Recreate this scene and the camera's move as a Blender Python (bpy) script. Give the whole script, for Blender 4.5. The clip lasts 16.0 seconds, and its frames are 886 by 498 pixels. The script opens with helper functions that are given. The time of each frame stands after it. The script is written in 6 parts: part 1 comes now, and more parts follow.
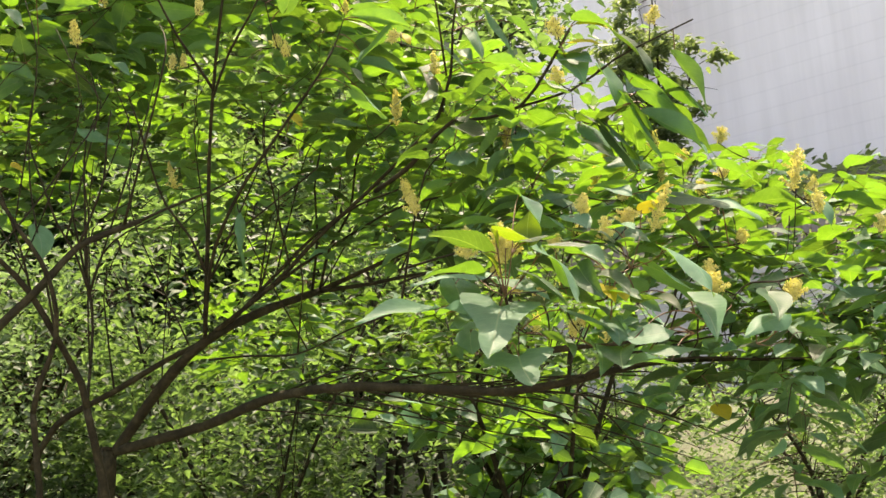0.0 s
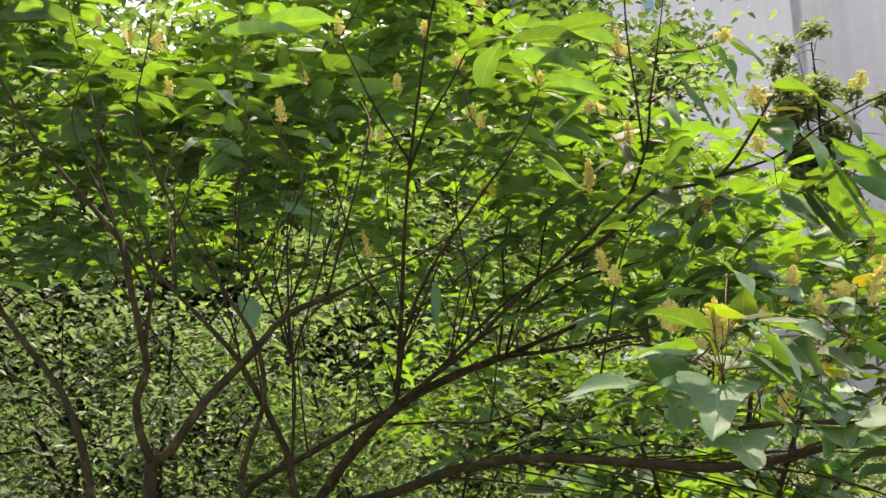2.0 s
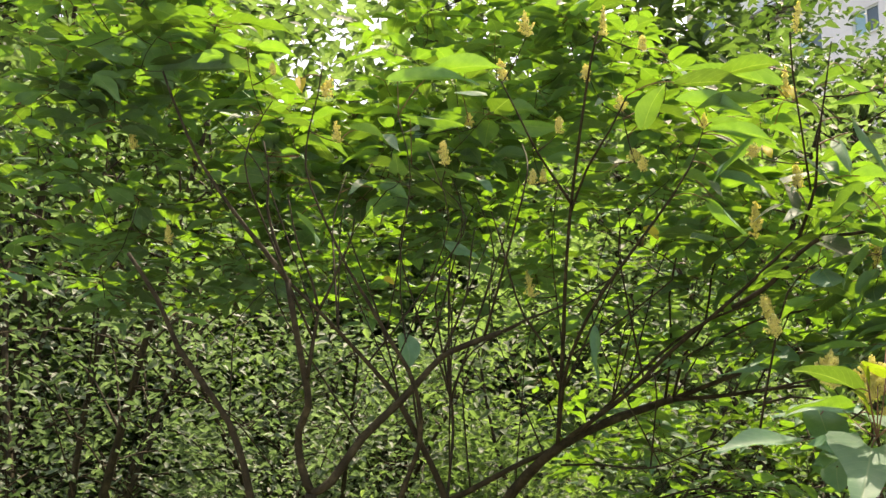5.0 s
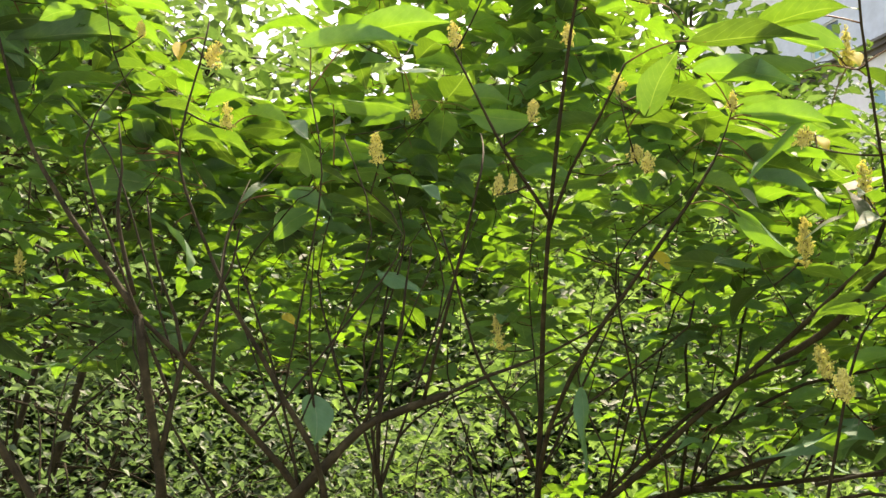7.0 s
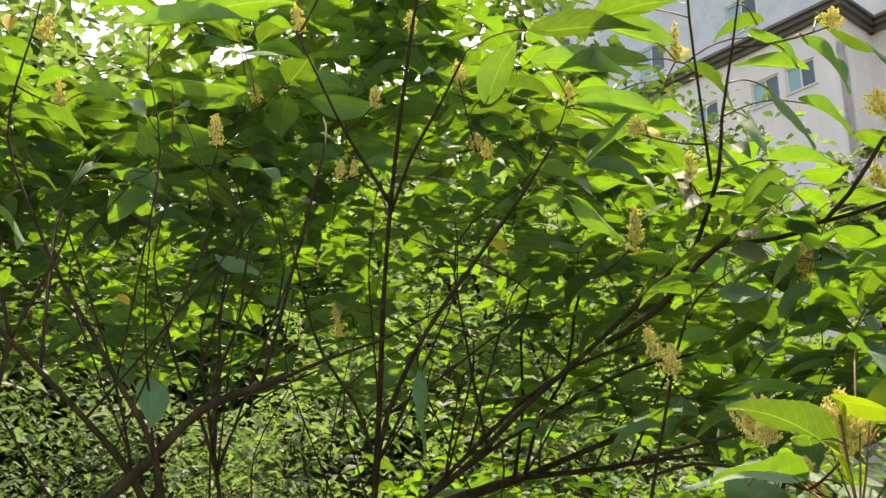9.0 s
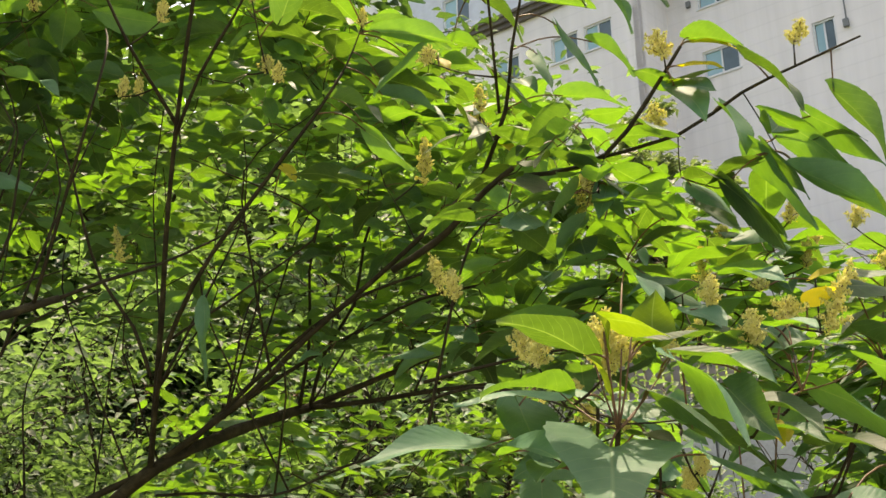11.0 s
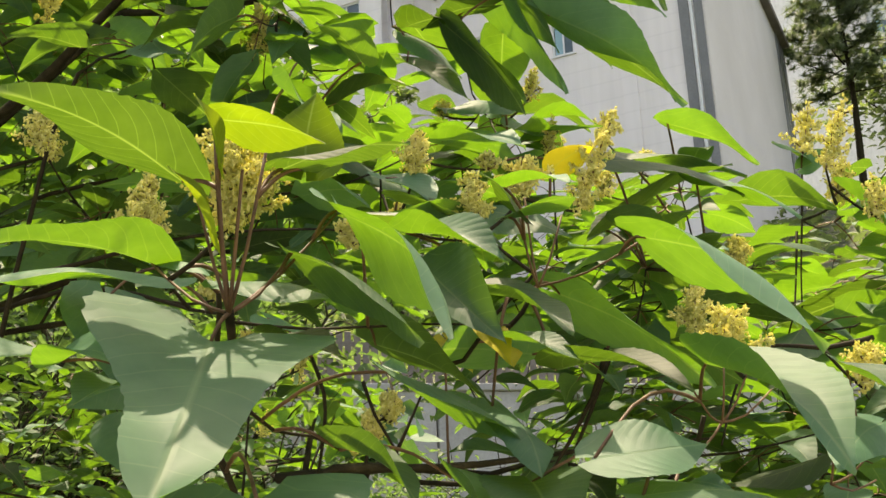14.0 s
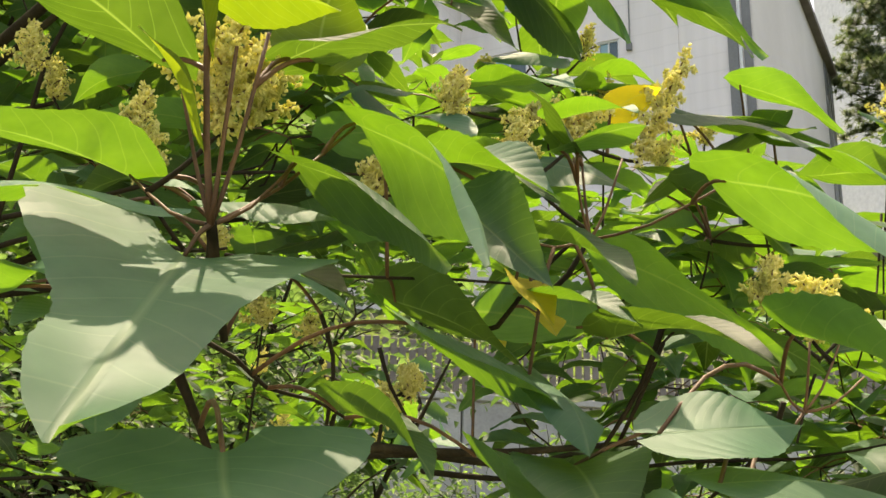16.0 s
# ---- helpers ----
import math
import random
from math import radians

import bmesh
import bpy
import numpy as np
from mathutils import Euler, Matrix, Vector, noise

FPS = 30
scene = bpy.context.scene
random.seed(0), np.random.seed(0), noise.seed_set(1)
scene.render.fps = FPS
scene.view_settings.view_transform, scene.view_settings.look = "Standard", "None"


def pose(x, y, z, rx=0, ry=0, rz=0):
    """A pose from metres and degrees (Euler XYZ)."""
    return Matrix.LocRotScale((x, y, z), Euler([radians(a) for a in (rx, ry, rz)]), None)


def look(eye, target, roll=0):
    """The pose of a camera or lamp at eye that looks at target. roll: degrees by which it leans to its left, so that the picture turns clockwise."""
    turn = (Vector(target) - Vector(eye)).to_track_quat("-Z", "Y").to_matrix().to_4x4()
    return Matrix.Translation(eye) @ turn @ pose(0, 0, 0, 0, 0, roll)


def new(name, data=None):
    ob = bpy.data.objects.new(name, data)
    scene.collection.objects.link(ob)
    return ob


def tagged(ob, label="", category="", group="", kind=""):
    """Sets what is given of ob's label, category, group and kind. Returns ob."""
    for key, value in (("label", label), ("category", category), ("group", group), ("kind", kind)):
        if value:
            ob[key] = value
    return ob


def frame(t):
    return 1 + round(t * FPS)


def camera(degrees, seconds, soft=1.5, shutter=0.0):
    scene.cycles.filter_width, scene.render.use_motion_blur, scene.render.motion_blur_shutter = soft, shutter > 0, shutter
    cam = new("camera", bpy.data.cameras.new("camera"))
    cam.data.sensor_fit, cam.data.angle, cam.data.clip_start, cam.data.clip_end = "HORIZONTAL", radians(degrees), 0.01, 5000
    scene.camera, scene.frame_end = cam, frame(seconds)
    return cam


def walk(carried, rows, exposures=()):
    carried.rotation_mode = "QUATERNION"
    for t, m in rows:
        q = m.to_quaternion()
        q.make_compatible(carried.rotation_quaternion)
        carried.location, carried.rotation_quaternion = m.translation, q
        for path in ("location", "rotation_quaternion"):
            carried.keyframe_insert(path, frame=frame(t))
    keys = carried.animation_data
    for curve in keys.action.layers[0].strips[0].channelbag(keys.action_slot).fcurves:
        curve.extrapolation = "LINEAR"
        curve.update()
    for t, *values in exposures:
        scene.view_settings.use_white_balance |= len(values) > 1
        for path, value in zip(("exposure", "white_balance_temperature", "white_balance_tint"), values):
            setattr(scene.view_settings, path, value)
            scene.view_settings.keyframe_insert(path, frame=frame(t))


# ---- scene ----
cam = camera(42.4, 16.0, soft=1.5)
PATH = [
    (0, (0.042, -0.674, 1.364), (-0.008, 1.276, 1.804), -3.3),
    (0.5, (0.020, -0.696, 1.375), (-0.075, 1.248, 1.833), -3.1),
    (1, (0.004, -0.702, 1.381), (-0.149, 1.233, 1.862), -2.8),
    (1.5, (-0.025, -0.701, 1.392), (-0.252, 1.219, 1.903), -2.1),
    (2, (-0.059, -0.703, 1.411), (-0.363, 1.200, 1.946), -1.6),
    (2.5, (-0.064, -0.715, 1.415), (-0.451, 1.166, 1.973), -1.1),
    (3, (-0.058, -0.712, 1.416), (-0.532, 1.141, 2.001), -0.2),
    (3.5, (-0.038, -0.705, 1.416), (-0.603, 1.114, 2.025), 1.2),
    (3.7, (-0.038, -0.701, 1.416), (-0.630, 1.108, 2.030), 1.6),
    (5.8, (0.070, -0.729, 1.456), (-0.568, 1.085, 2.007), 2.1),
    (6, (0.064, -0.732, 1.454), (-0.551, 1.089, 2.006), 1.8),
    (6.2, (0.051, -0.655, 1.468), (-0.572, 1.160, 2.031), 1.9),
    (6.4, (-0.047, -0.079, 1.569), (-0.725, 1.690, 2.212), 2.7),
    (6.5, (-0.067, 0.036, 1.590), (-0.755, 1.795, 2.248), 2.9),
    (7, (-0.064, 0.035, 1.588), (-0.718, 1.790, 2.289), 3.1),
    (7.5, (0.008, 0.034, 1.604), (-0.670, 1.782, 2.301), 3.5),
    (8, (-0.002, 0.038, 1.602), (-0.608, 1.814, 2.295), 2.9),
    (8.5, (-0.097, 0.033, 1.563), (-0.531, 1.847, 2.284), 1.1),
    (9, (-0.075, 0.042, 1.540), (-0.450, 1.866, 2.269), 0.5),
    (9.5, (-0.056, 0.047, 1.531), (-0.359, 1.889, 2.247), -0.1),
    (9.7, (-0.051, 0.053, 1.538), (-0.325, 1.905, 2.241), -0.3),
    (11.8, (-0.076, 0.072, 1.500), (0.049, 1.977, 2.097), -2.4),
    (12, (-0.083, 0.090, 1.502), (0.077, 1.996, 2.088), -2.7),
    (12.5, (-0.082, 0.144, 1.495), (0.136, 2.045, 2.074), -2.7),
    (13, (-0.006, 0.271, 1.507), (0.234, 2.167, 2.098), -2.2),
    (13.5, (0.054, 0.412, 1.525), (0.369, 2.295, 2.121), -2.2),
    (14, (0.074, 0.567, 1.537), (0.496, 2.427, 2.137), -2.4),
    (14.5, (0.081, 0.683, 1.549), (0.584, 2.531, 2.123), -1.9),
    (15, (0.108, 0.697, 1.522), (0.595, 2.554, 2.082), -0.4),
    (15.5, (0.117, 0.712, 1.524), (0.543, 2.578, 2.106), 0.4),
    (16, (0.103, 0.703, 1.533), (0.466, 2.570, 2.152), 1.3),
]
walk(cam, [(t, look(eye, target, roll)) for t, eye, target, roll in PATH], exposures=[(0.0, 2.32, 8200, 17), (1.5, 2.10, 8100, 19), (3.5, 2.04, 8000, 20), (6.5, 2.30, 8400, 16), (9.5, 1.93, 8700, 14), (12.0, 1.94, 8700, 12), (14.0, 1.89, 8750, 12), (16.0, 1.88, 8700, 12)])

# ---- light ----
SUN_RISE, SUN_TURN = radians(70), radians(8)
world = bpy.data.worlds.new("sky")
scene.world = world
world.use_nodes = True
wn = world.node_tree
sky = wn.nodes.new("ShaderNodeTexSky")
sky.sky_type, sky.sun_disc = "NISHITA", False
sky.sun_elevation, sky.sun_rotation = SUN_RISE, SUN_TURN
sky.air_density, sky.dust_density, sky.ozone_density = 1.0, 4.0, 1.0
back = wn.nodes["Background"]
wn.links.new(sky.outputs[0], back.inputs[0])
back.inputs[1].default_value = 0.128

sun = new("sun", bpy.data.lights.new("sun", "SUN"))
sun.data.energy, sun.data.angle, sun.data.color = 2.7, radians(0.6), (1.0, 0.95, 0.86)
sun_way = Vector((math.sin(SUN_TURN) * math.cos(SUN_RISE), math.cos(SUN_TURN) * math.cos(SUN_RISE), math.sin(SUN_RISE)))
sun.matrix_world = look(sun_way * 60, (0, 0, 0))


# ---- materials ----
def material(name):
    m = bpy.data.materials.new(name)
    m.use_nodes = True
    n = m.node_tree
    return m, n, n.nodes["Principled BSDF"]


def node(n, kind, **inputs):
    made = n.nodes.new(kind)
    for key, value in inputs.items():
        made.inputs[key.replace("_", " ")].default_value = value
    return made


def ramp(n, source, *stops):
    made = n.nodes.new("ShaderNodeValToRGB")
    e = made.color_ramp.elements
    while len(e) < len(stops):
        e.new(0.5)
    for k, (at, colour) in enumerate(stops):
        e[k].position, e[k].color = at, (*colour, 1)
    n.links.new(source, made.inputs[0])
    return made.outputs[0]


def maths(n, what, a, b=0.0, clamp=False):
    made = n.nodes.new("ShaderNodeMath")
    made.operation, made.use_clamp = what, clamp
    for k, v in enumerate((a, b)):
        if isinstance(v, (int, float)):
            made.inputs[k].default_value = v
        else:
            n.links.new(v, made.inputs[k])
    return made.outputs[0]


def mixed(n, how, factor, a, b):
    made = n.nodes.new("ShaderNodeMix")
    made.data_type, made.blend_type = "RGBA", how
    for key, v in ((0, factor), (6, a), (7, b)):
        if isinstance(v, (int, float)):
            made.inputs[key].default_value = v
        elif isinstance(v, tuple):
            made.inputs[key].default_value = (*v, 1)
        else:
            n.links.new(v, made.inputs[key])
    return made.outputs[2]


def bump(n, height, strength, distance, shader):
    made = node(n, "ShaderNodeBump", Strength=strength, Distance=distance)
    n.links.new(height, made.inputs["Height"])
    n.links.new(made.outputs[0], shader.inputs["Normal"])
    return made


def noise_of(n, scale, detail=3.0, rough=0.55, coords="Object"):
    tc = n.nodes.new("ShaderNodeTexCoord")
    made = node(n, "ShaderNodeTexNoise", Scale=scale, Detail=detail, Roughness=rough)
    n.links.new(tc.outputs[coords], made.inputs["Vector"])
    return made.outputs[0]


def varied(n):
    """A number from 0 to 1 for each separate leaf, whether an object or an island of a joined mesh."""
    a, b = n.nodes.new("ShaderNodeObjectInfo"), n.nodes.new("ShaderNodeNewGeometry")
    return maths(n, "FRACT", maths(n, "ADD", a.outputs["Random"], b.outputs["Random Per Island"]))


def leaf_material(name, dark, pale, through_dark, through_pale, share=0.5, gloss=0.42, veins=True, shine=0.3):
    m, n, p = material(name)
    pick = varied(n)
    face = ramp(n, pick, (0.0, dark), (0.75, pale), (1.0, pale))
    lit = ramp(n, pick, (0.0, through_dark), (0.8, through_pale), (1.0, through_pale))
    blotch = noise_of(n, 45.0, 3.0)
    face = mixed(n, "MULTIPLY", 0.45, face, ramp(n, blotch, (0.3, (0.62, 0.66, 0.6)), (0.7, (1.1, 1.08, 1.05))))
    lit = mixed(n, "MULTIPLY", 0.6, lit, ramp(n, blotch, (0.3, (0.6, 0.68, 0.55)), (0.7, (1.1, 1.05, 1.0))))
    if veins:
        uv = n.nodes.new("ShaderNodeUVMap")
        split = n.nodes.new("ShaderNodeSeparateXYZ")
        n.links.new(uv.outputs[0], split.inputs[0])
        across = maths(n, "ABSOLUTE", maths(n, "SUBTRACT", split.outputs[0], 0.5))
        rib = maths(n, "SUBTRACT", 1.0, maths(n, "MULTIPLY", across, 45.0), True)
        slant = maths(n, "MULTIPLY", maths(n, "SUBTRACT", split.outputs[1], maths(n, "ADD", maths(n, "MULTIPLY", across, 0.3), maths(n, "MULTIPLY", maths(n, "MULTIPLY", across, across), 0.8))), 9.0)
        side = maths(n, "ABSOLUTE", maths(n, "SUBTRACT", maths(n, "FRACT", slant), 0.5))
        side = maths(n, "SUBTRACT", 1.0, maths(n, "MULTIPLY", side, 22.0), True)
        vein = maths(n, "MAXIMUM", rib, maths(n, "MULTIPLY", side, 0.55), True)
        face = mixed(n, "MIX", maths(n, "ADD", maths(n, "MULTIPLY", rib, 0.24), maths(n, "MULTIPLY", side, 0.07)), face, (0.30, 0.36, 0.2))
        lit = mixed(n, "MIX", maths(n, "MULTIPLY", vein, 0.4), lit, (0.36, 0.52, 0.10))
        quilt = maths(n, "MULTIPLY", maths(n, "SINE", maths(n, "MULTIPLY", maths(n, "FRACT", slant), math.pi)), maths(n, "MULTIPLY", across, 3.0, True))
        height = maths(n, "SUBTRACT", maths(n, "ADD", maths(n, "MULTIPLY", blotch, 0.6), maths(n, "MULTIPLY", quilt, 0.32)), maths(n, "MULTIPLY", rib, 0.5))
        bump(n, height, 0.5, 0.0014, p)
    n.links.new(face, p.inputs["Base Color"])
    p.inputs["Roughness"].default_value = gloss
    p.inputs["Specular IOR Level"].default_value = shine
    t = n.nodes.new("ShaderNodeBsdfTranslucent")
    n.links.new(lit, t.inputs[0])
    mix = n.nodes.new("ShaderNodeMixShader")
    mix.inputs[0].default_value = share
    n.links.new(p.outputs[0], mix.inputs[1])
    n.links.new(t.outputs[0], mix.inputs[2])
    n.links.new(mix.outputs[0], n.nodes["Material Output"].inputs[0])
    return m


def plain(name, stops, scale, rough=0.8, relief=0.3, depth=0.003, fine=6.0, metal=0.0, coords="Object", grit=0.5, shine=0.5):
    """A surface whose colour wanders between the stops, with a finer grain over it."""
    m, n, p = material(name)
    wide = noise_of(n, scale, 4.0, 0.6, coords)
    grain = noise_of(n, scale * fine, 3.0, 0.6, coords)
    colour = ramp(n, wide, *stops)
    colour = mixed(n, "MULTIPLY", grit, colour, ramp(n, grain, (0.3, (0.75, 0.75, 0.75)), (0.7, (1.12, 1.12, 1.12))))
    n.links.new(colour, p.inputs["Base Color"])
    p.inputs["Roughness"].default_value, p.inputs["Metallic"].default_value = rough, metal
    p.inputs["Specular IOR Level"].default_value = shine
    bump(n, grain, relief, depth, p)
    return m


LEAF = leaf_material("broad_leaf", (0.046, 0.074, 0.034), (0.124, 0.258, 0.160), (0.068, 0.134, 0.009), (0.136, 0.292, 0.012), 0.53, 0.52, True, 0.17)
YELLOW = leaf_material("yellowed_leaf", (0.38, 0.31, 0.04), (0.50, 0.42, 0.06), (0.56, 0.48, 0.02), (0.66, 0.58, 0.03), 0.5, 0.6, True, 0.1)
YOUNG = leaf_material("young_leaf", (0.085, 0.135, 0.03), (0.13, 0.17, 0.04), (0.17, 0.28, 0.010), (0.25, 0.33, 0.016), 0.6, 0.6, True, 0.1)
BACK_LEAF = leaf_material("background_leaf", (0.038, 0.064, 0.030), (0.104, 0.150, 0.090), (0.080, 0.165, 0.032), (0.19, 0.325, 0.072), 0.5, 0.58, False, 0.28)
COOL_LEAF = leaf_material("cool_green_leaf", (0.048, 0.078, 0.045), (0.140, 0.195, 0.13), (0.075, 0.145, 0.042), (0.15, 0.25, 0.085), 0.5, 0.55, False, 0.35)
DARK_LEAF = leaf_material("dark_small_leaf", (0.038, 0.070, 0.036), (0.075, 0.118, 0.064), (0.05, 0.12, 0.016), (0.11, 0.21, 0.03), 0.4, 0.55, False, 0.25)
FAR_LEAF = leaf_material("far_foliage", (0.09, 0.13, 0.075), (0.17, 0.22, 0.13), (0.14, 0.22, 0.05), (0.26, 0.36, 0.09), 0.4, 0.6, False)
BARK = plain("bark", ((0.25, (0.011, 0.0092, 0.0042)), (0.55, (0.030, 0.025, 0.0115)), (0.82, (0.072, 0.062, 0.031))), 28.0, 0.85, 0.8, 0.004, 5.0, shine=0.15)
TWIG = plain("twig_bark", ((0.3, (0.013, 0.0105, 0.005)), (0.7, (0.034, 0.027, 0.012))), 60.0, 0.8, 0.4, 0.001, shine=0.15)
STALK = plain("leaf_stalk", ((0.3, (0.062, 0.032, 0.015)), (0.7, (0.165, 0.088, 0.036))), 40.0, 0.6, 0.2, 0.0006, shine=0.3)
BUD = leaf_material("flower_bud", (0.74, 0.70, 0.22), (0.90, 0.85, 0.40), (0.74, 0.70, 0.17), (0.90, 0.85, 0.32), 0.5, 0.7, False, 0.15)


def stucco_material():
    """Painted plaster with faint courses, rain streaks and patches."""
    m, n, p = material("stucco")
    patch = ramp(n, noise_of(n, 0.22, 4.0, 0.6), (0.25, (0.72, 0.675, 0.67)), (0.6, (0.79, 0.745, 0.74)), (0.85, (0.83, 0.79, 0.79)))
    tc = n.nodes.new("ShaderNodeTexCoord")
    run = n.nodes.new("ShaderNodeMapping")
    run.inputs["Scale"].default_value = (2.2, 2.2, 0.10)
    n.links.new(tc.outputs["Object"], run.inputs[0])
    streak = node(n, "ShaderNodeTexNoise", Scale=1.0, Detail=4.0, Roughness=0.6)
    n.links.new(run.outputs[0], streak.inputs["Vector"])
    colour = mixed(n, "MULTIPLY", 0.5, patch, ramp(n, streak.outputs[0], (0.35, (0.86, 0.86, 0.85)), (0.62, (1.02, 1.02, 1.02))))
    split = n.nodes.new("ShaderNodeSeparateXYZ")
    n.links.new(tc.outputs["Object"], split.inputs[0])
    course = maths(n, "ABSOLUTE", maths(n, "SUBTRACT", maths(n, "FRACT", maths(n, "MULTIPLY", split.outputs[2], 1.55)), 0.5))
    course = maths(n, "SUBTRACT", 1.0, maths(n, "MULTIPLY", course, 14.0), True)
    colour = mixed(n, "MULTIPLY", maths(n, "MULTIPLY", course, 0.22), colour, (0.72, 0.72, 0.72))
    n.links.new(colour, p.inputs["Base Color"])
    p.inputs["Roughness"].default_value = 0.9
    bump(n, noise_of(n, 12.0), 0.08, 0.01, p)
    return m


STUCCO = stucco_material()
# greyer copy of the stucco, with the end face's shade in its colour
SHADED_STUCCO = plain("shaded_end_stucco", ((0.25, (0.52, 0.50, 0.485)), (0.6, (0.57, 0.55, 0.535)), (0.85, (0.62, 0.60, 0.59))), 0.3, 0.9, 0.06, 0.01, 40.0, grit=0.15)
BAND = plain("grey_band_paint", ((0.3, (0.15, 0.155, 0.16)), (0.7, (0.21, 0.215, 0.22))), 0.8, 0.7, 0.2, 0.005, 20.0)
CORNICE = plain("brown_cornice", ((0.3, (0.10, 0.085, 0.075)), (0.7, (0.17, 0.15, 0.135))), 1.2, 0.7, 0.2, 0.005, 12.0)
TOWER = plain("tower_paint", ((0.3, (0.52, 0.56, 0.62)), (0.7, (0.60, 0.64, 0.70))), 0.12, 0.85, 0.1, 0.01, 20.0)
TOWER_PALE = plain("pale_tower_paint", ((0.3, (0.68, 0.68, 0.67)), (0.7, (0.75, 0.75, 0.74))), 0.12, 0.85, 0.1, 0.01, 20.0)
FRAME = plain("window_frame_paint", ((0.3, (0.62, 0.63, 0.63)), (0.7, (0.72, 0.73, 0.73))), 3.0, 0.5, 0.1, 0.002)
CONCRETE = plain("concrete", ((0.25, (0.34, 0.33, 0.32)), (0.6, (0.45, 0.44, 0.43)), (0.85, (0.53, 0.52, 0.51))), 1.4, 0.92, 0.4, 0.01, 14.0)
# for the added slab that throws light back up at the shrub
BOUNCE_PAVING = plain("bounce_paving", ((0.25, (0.21, 0.205, 0.195)), (0.6, (0.27, 0.265, 0.25)), (0.85, (0.32, 0.31, 0.295))), 1.1, 0.9, 0.3, 0.004, 22.0, grit=0.3)
FENCE_WOOD = plain("weathered_fence_wood", ((0.25, (0.13, 0.11, 0.10)), (0.6, (0.23, 0.20, 0.18)), (0.85, (0.31, 0.28, 0.26))), 5.0, 0.9, 0.5, 0.004, 9.0)
LOG_WOOD = plain("timber_edging_wood", ((0.25, (0.10, 0.065, 0.045)), (0.6, (0.18, 0.12, 0.085)), (0.85, (0.25, 0.19, 0.14))), 6.0, 0.9, 0.5, 0.006, 9.0)
SOIL = plain("soil_and_litter", ((0.25, (0.050, 0.042, 0.026)), (0.5, (0.055, 0.070, 0.028)), (0.8, (0.085, 0.105, 0.040))), 1.3, 0.95, 0.8, 0.04, 9.0)


def glass_material(name="window_glass", dark=(0.05, 0.08, 0.09), pale=(0.10, 0.15, 0.16)):
    m, n, p = material(name)
    tint = ramp(n, noise_of(n, 0.6), (0.3, dark), (0.7, pale))
    n.links.new(tint, p.inputs["Base Color"])
    p.inputs["Roughness"].default_value, p.inputs["IOR"].default_value = 0.06, 1.6
    return m


GLASS = glass_material()
# pane whose bright sky reflection is painted as a pale teal base colour
REFLECTING_GLASS = glass_material("glass_with_painted_reflection", (0.20, 0.36, 0.40), (0.30, 0.48, 0.52))


# ---- mesh helpers ----
def mesh_object(name, verts, faces, mat, parent=None, label="", uv=None, smooth=True):
    me = bpy.data.meshes.new(name)
    me.from_pydata([tuple(v) for v in verts], [], [tuple(f) for f in faces])
    if uv is not None:
        layer = me.uv_layers.new(name="UVMap")
        loops = np.empty(len(me.loops), np.int32)
        me.loops.foreach_get("vertex_index", loops)
        layer.data.foreach_set("uv", np.asarray(uv, np.float32)[loops].ravel())
    if smooth:
        me.polygons.foreach_set("use_smooth", np.ones(len(me.polygons), bool))
    me.materials.append(mat)
    me.update()
    ob = new(name, me)
    if parent is not None:
        ob.parent = parent
        ob.matrix_parent_inverse = Matrix.Translation(-parent.location)
    if label:
        ob["label"] = label
    return ob


def part(name, bm, mat, parent, label=""):
    me = bpy.data.meshes.new(name)
    bm.to_mesh(me)
    bm.free()
    me.materials.append(mat)
    ob = new(name, me)
    ob.parent = parent
    ob.matrix_parent_inverse = Matrix.Translation(-parent.location)
    if label:
        ob["label"] = label
    return ob


def thing(name, label, category, group="", kind="", at=(0, 0, 0)):
    ob = new(name)
    ob.location = at
    ob.empty_display_size = 0.1
    bpy.context.view_layer.update()
    return tagged(ob, label, category, group, kind)


def tube(points, r0, r1, sides=6, rough=0.0):
    """Vertices and faces of a tapered, slightly knotty tube along the points, smoothed between them."""
    pts = [Vector(p) for p in points]
    line = []
    for k in range(len(pts) - 1):
        a, b = pts[max(k - 1, 0)], pts[min(k + 2, len(pts) - 1)]
        steps = max(2, min(6, int((pts[k + 1] - pts[k]).length / 0.05)))
        for s in range(steps):
            u = s / steps
            m0, m1 = (pts[k + 1] - a) / 2, (b - pts[k]) / 2
            line.append((2 * u**3 - 3 * u * u + 1) * pts[k] + (u**3 - 2 * u * u + u) * m0 + (-2 * u**3 + 3 * u * u) * pts[k + 1] + (u**3 - u * u) * m1)
    line.append(pts[-1])
    verts, faces = [], []
    side = Vector((0.3, 0.5, 0.81))
    for k, p in enumerate(line):
        way = (line[min(k + 1, len(line) - 1)] - line[max(k - 1, 0)]).normalized()
        x = way.cross(side)
        x = x.normalized() if x.length > 1e-4 else way.orthogonal().normalized()
        y = way.cross(x)
        r = r0 + (r1 - r0) * k / (len(line) - 1)
        for s in range(sides):
            a = 2 * math.pi * s / sides
            q = r * (1 + rough * (noise.noise(p * 18 + Vector((a, 0, 0))) + 0.5 * noise.noise(p * 55)))
            verts.append(p + q * (math.cos(a) * x + math.sin(a) * y))
    for k in range(len(line) - 1):
        for s in range(sides):
            a, b = k * sides + s, k * sides + (s + 1) % sides
            faces.append((a, b, b + sides, a + sides))
    n = len(line) * sides
    faces.append(tuple(range(sides))[::-1])
    faces.append(tuple(range(n - sides, n)))
    return verts, faces, line


